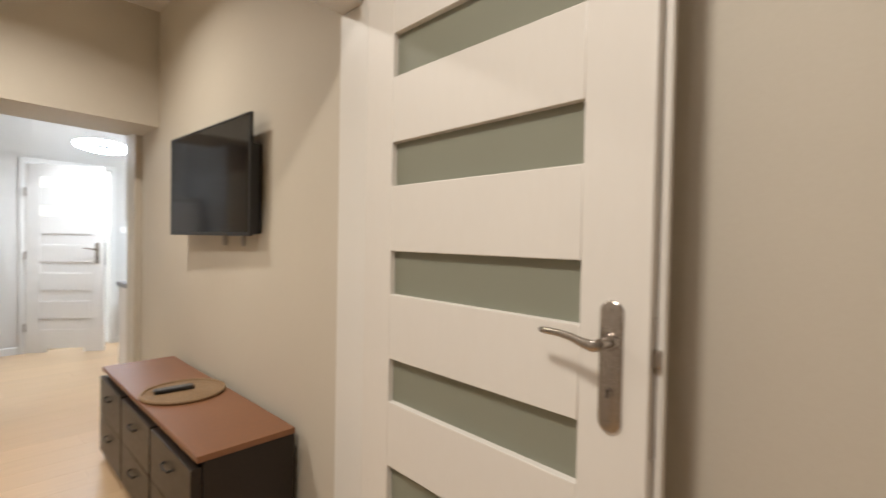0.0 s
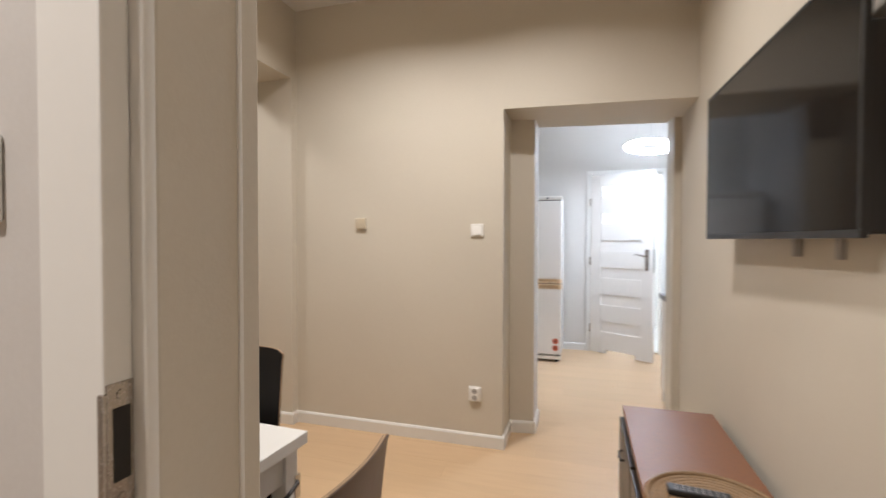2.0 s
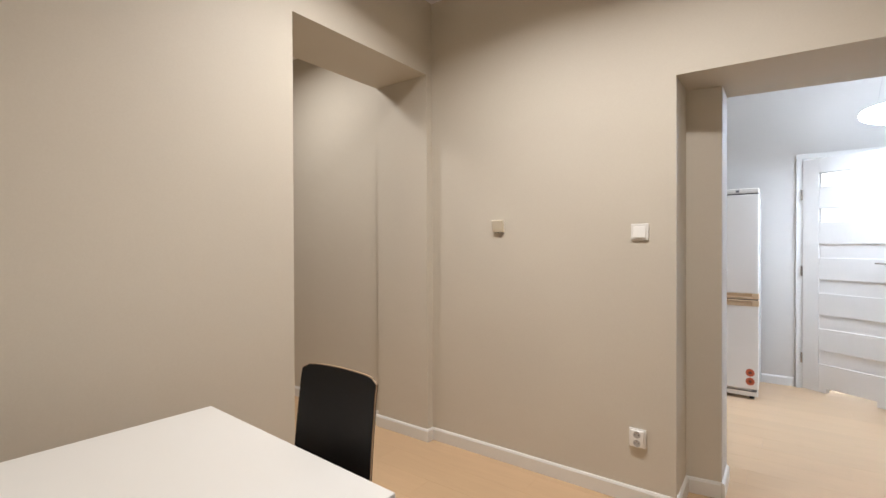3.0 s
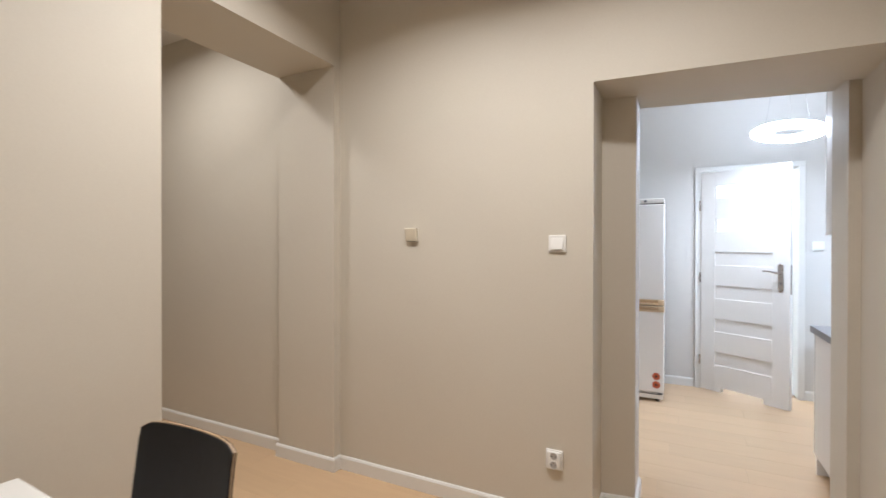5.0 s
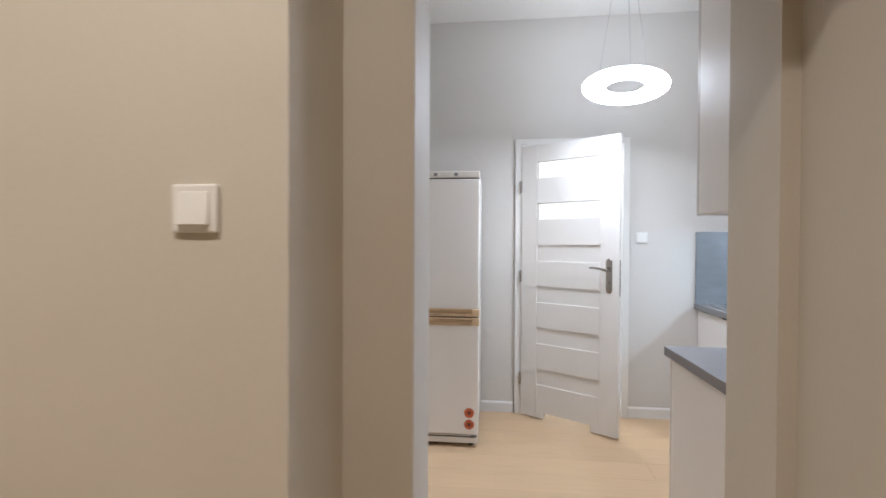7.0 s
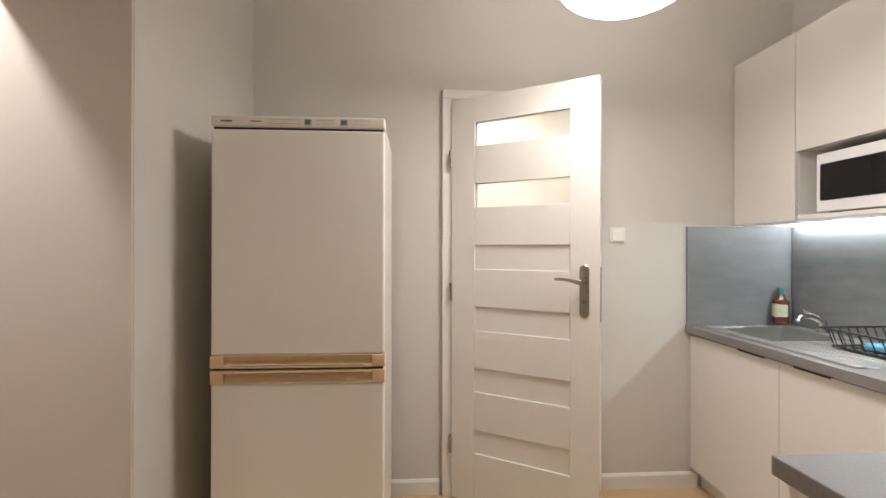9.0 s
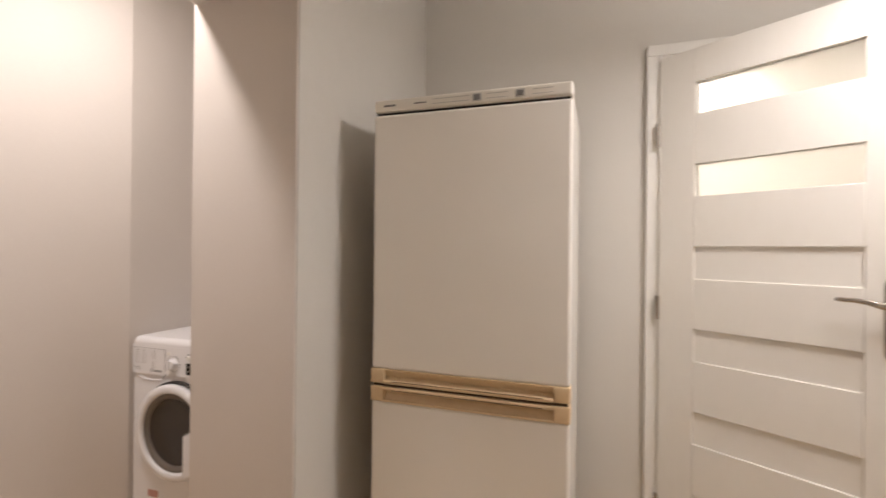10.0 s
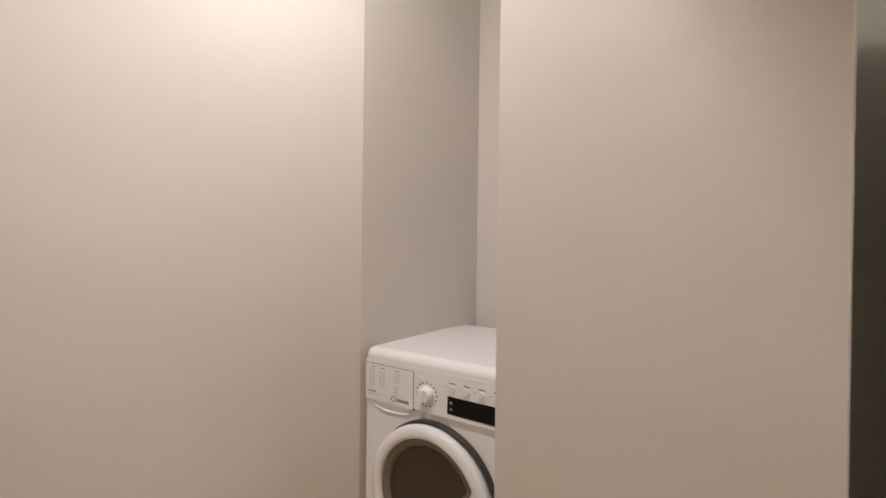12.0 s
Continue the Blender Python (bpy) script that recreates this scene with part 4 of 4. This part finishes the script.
# ---- laundry nook ----
def washer():
    t = thing("washing_machine", pose(0.664, 6.642, 0, 0, 0, 0), "white front-loading washing machine with a dark porthole", "washing machine")
    w, d, h = 0.600, 0.56, 0.868
    part("body", box(B(), 0, w, 0.002, d, 0.012, h - 0.120, 0.012, 4), WASHER, t, "", "w")
    part("lid", box(B(), 0, w, -0.0055, d, h - 0.160, h, 0.028, 8), WASHER, t, "white top with a rounded front edge", "w")
    pn = part("control_panel", box(B(), 0.010, w - 0.010, -0.0062, 0.02, h - 0.156, h - 0.034, 0.0006, 1), WASHER, t, "flush white control panel")
    dr = part("detergent_drawer", box(B(), 0.012, 0.186, -0.0071, 0.01, h - 0.154, h - 0.042, 0.0006, 1), WASHER, pn, "white detergent drawer with fine print")
    part("drawer_gap", box(B(), 0.1862, 0.1882, -0.0066, 0.0, h - 0.155, h - 0.040), GREY_MARK, pn)
    part("drawer_gap", box(B(), 0.010, 0.1862, -0.0066, 0.0, h - 0.0418, h - 0.0403), GREY_MARK, pn)
    for k, x in enumerate((0.026, 0.064, 0.118)):
        for i in range(7 if k < 2 else 4):
            for g in range(2):
                part("print_line", box(B(), x + g * 0.012, x + 0.008 + g * 0.012, -0.0077, -0.006, h - 0.062 - i * 0.0075, h - 0.0602 - i * 0.0075), PALE_MARK, dr)
        part("print_line", box(B(), x + 0.006, x + 0.020, -0.0077, -0.006, h - 0.0525, h - 0.0505), GREY_MARK, dr)
    for i in range(4):
        part("print_line", box(B(), 0.118, 0.134, -0.0077, -0.006, h - 0.100 - i * 0.008, h - 0.0982 - i * 0.008), PALE_MARK, dr)
    part("print_line", box(B(), 0.022, 0.052, -0.0077, -0.006, h - 0.128, h - 0.1255), GREY_MARK, dr)
    part("print_line", box(B(), 0.022, 0.062, -0.0077, -0.006, h - 0.136, h - 0.1345), PALE_MARK, dr)
    part("badge_ring", ring(B(), (0.118, -0.0074, h - 0.136), (0, 1, 0), 0.0072, 0.0012, 24, 8), GREY_MARK, dr)
    for i in range(7):
        part("badge_stroke", box(B(), 0.130 + i * 0.0062, 0.1345 + i * 0.0062, -0.0078, -0.006, h - 0.1405, h - 0.1325), GREY_MARK, dr)
    bm = B()
    scoop = [(0.030, 0.0), (0.036, -0.010), (0.050, -0.019), (0.075, -0.026), (0.105, -0.028), (0.140, -0.025), (0.170, -0.018), (0.178, 0.0)]
    rim = [[bm.verts.new((x, y, h - 0.153 + d)) for x, d in scoop] for y in (0.004, -0.0035)]
    inner = [bm.verts.new((0.104 + (x - 0.104) * 0.86, 0.0035, h - 0.153 + d * 0.80)) for x, d in scoop]
    n = len(scoop)
    for i in range(n):
        k = (i + 1) % n
        bm.faces.new((rim[0][i], rim[0][k], rim[1][k], rim[1][i]))
        bm.faces.new((rim[1][i], rim[1][k], inner[k], inner[i]))
    bm.faces.new(inner)
    bmesh.ops.recalc_face_normals(bm, faces=bm.faces[:])
    part("grip_hollow", bm, WASHER, pn, "scooped grip below the drawer")
    part("knob", cyl(B(), (0.232, -0.028, h - 0.098), (0.232, -0.005, h - 0.098), 0.019, 0.024, 36), WASHER, pn, "white programme knob")
    part("knob_bar", box(B(), 0.227, 0.237, -0.034, -0.027, h - 0.117, h - 0.079, 0.003), WASHER, pn)
    for i in range(16):
        a = 2 * math.pi * i / 16
        part("dial_tick", box(B(), 0.232 + 0.033 * math.cos(a) - 0.0022, 0.232 + 0.033 * math.cos(a) + 0.0022, -0.0068, -0.003, h - 0.098 + 0.033 * math.sin(a) - 0.0022, h - 0.098 + 0.033 * math.sin(a) + 0.0022), GREY_MARK, pn)
    part("button", cyl(B(), (0.208, -0.010, h - 0.056), (0.208, -0.003, h - 0.056), 0.007), SWITCH, pn)
    for x in (0.312, 0.355, 0.398, 0.441, 0.50):
        part("button", cyl(B(), (x, -0.0105, h - 0.067), (x, -0.003, h - 0.067), 0.0095), SWITCH, pn, "small white button")
        part("button_mark", box(B(), x - 0.008, x + 0.010, -0.0066, -0.003, h - 0.0535, h - 0.0505), GREY_MARK, pn)
        part("button_mark", box(B(), x - 0.019, x - 0.016, -0.0066, -0.003, h - 0.0655, h - 0.0625), GREY_MARK, pn)
    part("display", box(B(), 0.298, 0.470, -0.0085, 0.0, h - 0.138, h - 0.088, 0.003), TV_SCREEN, pn, "black display")
    for dx in (0.308, 0.452):
        for dz in (0.104, 0.122):
            part("display_mark", box(B(), dx, dx + 0.006, -0.0092, -0.008, h - dz - 0.003, h - dz + 0.003), PALE_MARK, pn)
    for ob in pn.children_recursive:
        for v in ob.data.vertices:
            v.co.x *= 1.075
            v.co.z -= 0.006
    cx, cz = 0.264, 0.476

    def grip(r, a):
        """The ring widens inwards into a grip on its lower hinge-free side."""
        a = (a + math.pi) % (2 * math.pi) - math.pi
        size = 0.83 * r
        if r > 0.218 or not -math.pi / 2 < a < 0.42:
            return size
        k = min(1.0, 0.42 / max(0.05, math.cos(a))) if a < 0 else 0.42 + 0.58 * (a / 0.42)
        return size * k

    def lathe(profile, n=96):
        bm = B()
        rows = [[bm.verts.new((cx + grip(r, 2 * math.pi * j / n) * math.cos(2 * math.pi * j / n), y - 0.010, cz + grip(r, 2 * math.pi * j / n) * math.sin(2 * math.pi * j / n))) for j in range(n)] for r, y in profile]
        for ra, rb in zip(rows, rows[1:]):
            for j in range(n):
                bm.faces.new((ra[j], ra[(j + 1) % n], rb[(j + 1) % n], rb[j]))
        bmesh.ops.recalc_face_normals(bm, faces=bm.faces[:])
        return bm

    door = part("door_ring", lathe([(0.247, 0.012), (0.247, -0.012), (0.244, -0.018), (0.237, -0.022), (0.226, -0.025), (0.214, -0.025), (0.205, -0.022), (0.201, -0.016), (0.199, -0.008)]), WASHER, t, "white porthole ring", "w")
    bm = lathe([(0.252, 0.0122), (0.252, -0.0005), (0.249, -0.003), (0.243, -0.004), (0.239, 0.0)])
    bmesh.ops.translate(bm, verts=bm.verts[:], vec=(0.011, 0, 0.007))
    part("door_rim", bm, SEAL_DARK, door, "dark recess behind the porthole ring", "w")
    part("inner_rim", lathe([(0.2000, -0.012), (0.195, -0.015), (0.186, -0.012), (0.174, -0.006), (0.168, 0.004)]), WASHER_GREY, door, "grey inner rim", "w")
    bm = B()
    n, k = 48, 8
    rows = []
    for i in range(k + 1):
        r = 0.141 * math.cos(i / k * math.pi / 2 * 0.97)
        y = -0.013 + 0.014 * math.sin(i / k * math.pi / 2)
        rows.append([bm.verts.new((cx + r * math.cos(2 * math.pi * j / n), y, cz + r * math.sin(2 * math.pi * j / n))) for j in range(n)])
    for i in range(k):
        for j in range(n):
            bm.faces.new((rows[i][j], rows[i][(j + 1) % n], rows[i + 1][(j + 1) % n], rows[i + 1][j]))
    bm.faces.new(rows[-1])
    bmesh.ops.recalc_face_normals(bm, faces=bm.faces[:])
    part("glass_bowl", bm, PORTHOLE, door, "smoky dark glass bowl", "w")
    part("kick_plate", box(B(), 0.01, w - 0.01, -0.001, 0.02, 0.02, 0.10, 0.002), WASHER, t)
    part("rating_mark", box(B(), 0.10, 0.16, 0.0012, 0.004, 0.17, 0.20), material("faded_red_print", (0.50, 0.26, 0.22), 0.5, spread=0.2, stain=60), t, "faded red print")
    for x in (0.05, w - 0.05):
        for y in (0.06, d - 0.06):
            part("foot", cyl(B(), (x, y, 0), (x, y, 0.02), 0.02), PLASTIC_BLACK, t)
    return t


washer()

# ---- floorboards ----
LONG, WIDE = 1.285, 0.193
plank_meshes = {}


def plank(x, y, a, b):
    """One board at (x, y), cut off at a and b where it meets a wall."""
    cut = (round(max(a - x, 0.0), 3), round(min(b - x, LONG), 3))
    if cut[1] - cut[0] < 0.03:
        return
    if cut not in plank_meshes:
        plank_meshes[cut] = mesh_of("floorboard", box(B(), cut[0] + 0.0002, cut[1] - 0.0002, 0.0002, WIDE - 0.0002, -0.009, 0.0, 0.0006, 1), FLOORING)
    ob = new("floorboard", plank_meshes[cut])
    ob.location = (x, y, 0)
    ob.parent = floor


row = 0
y = -1.5
while y < 7.12:
    if y < 1.80:
        a, b = 0.85, 3.40
    elif y < 4.70:
        a, b = -1.75, 3.40
    else:
        a, b = -0.72, 4.76
    x = -1.9 - (row * 0.41) % LONG
    while x < 4.9:
        plank(x, y, a, b)
        x += LONG
    y += WIDE
    row += 1
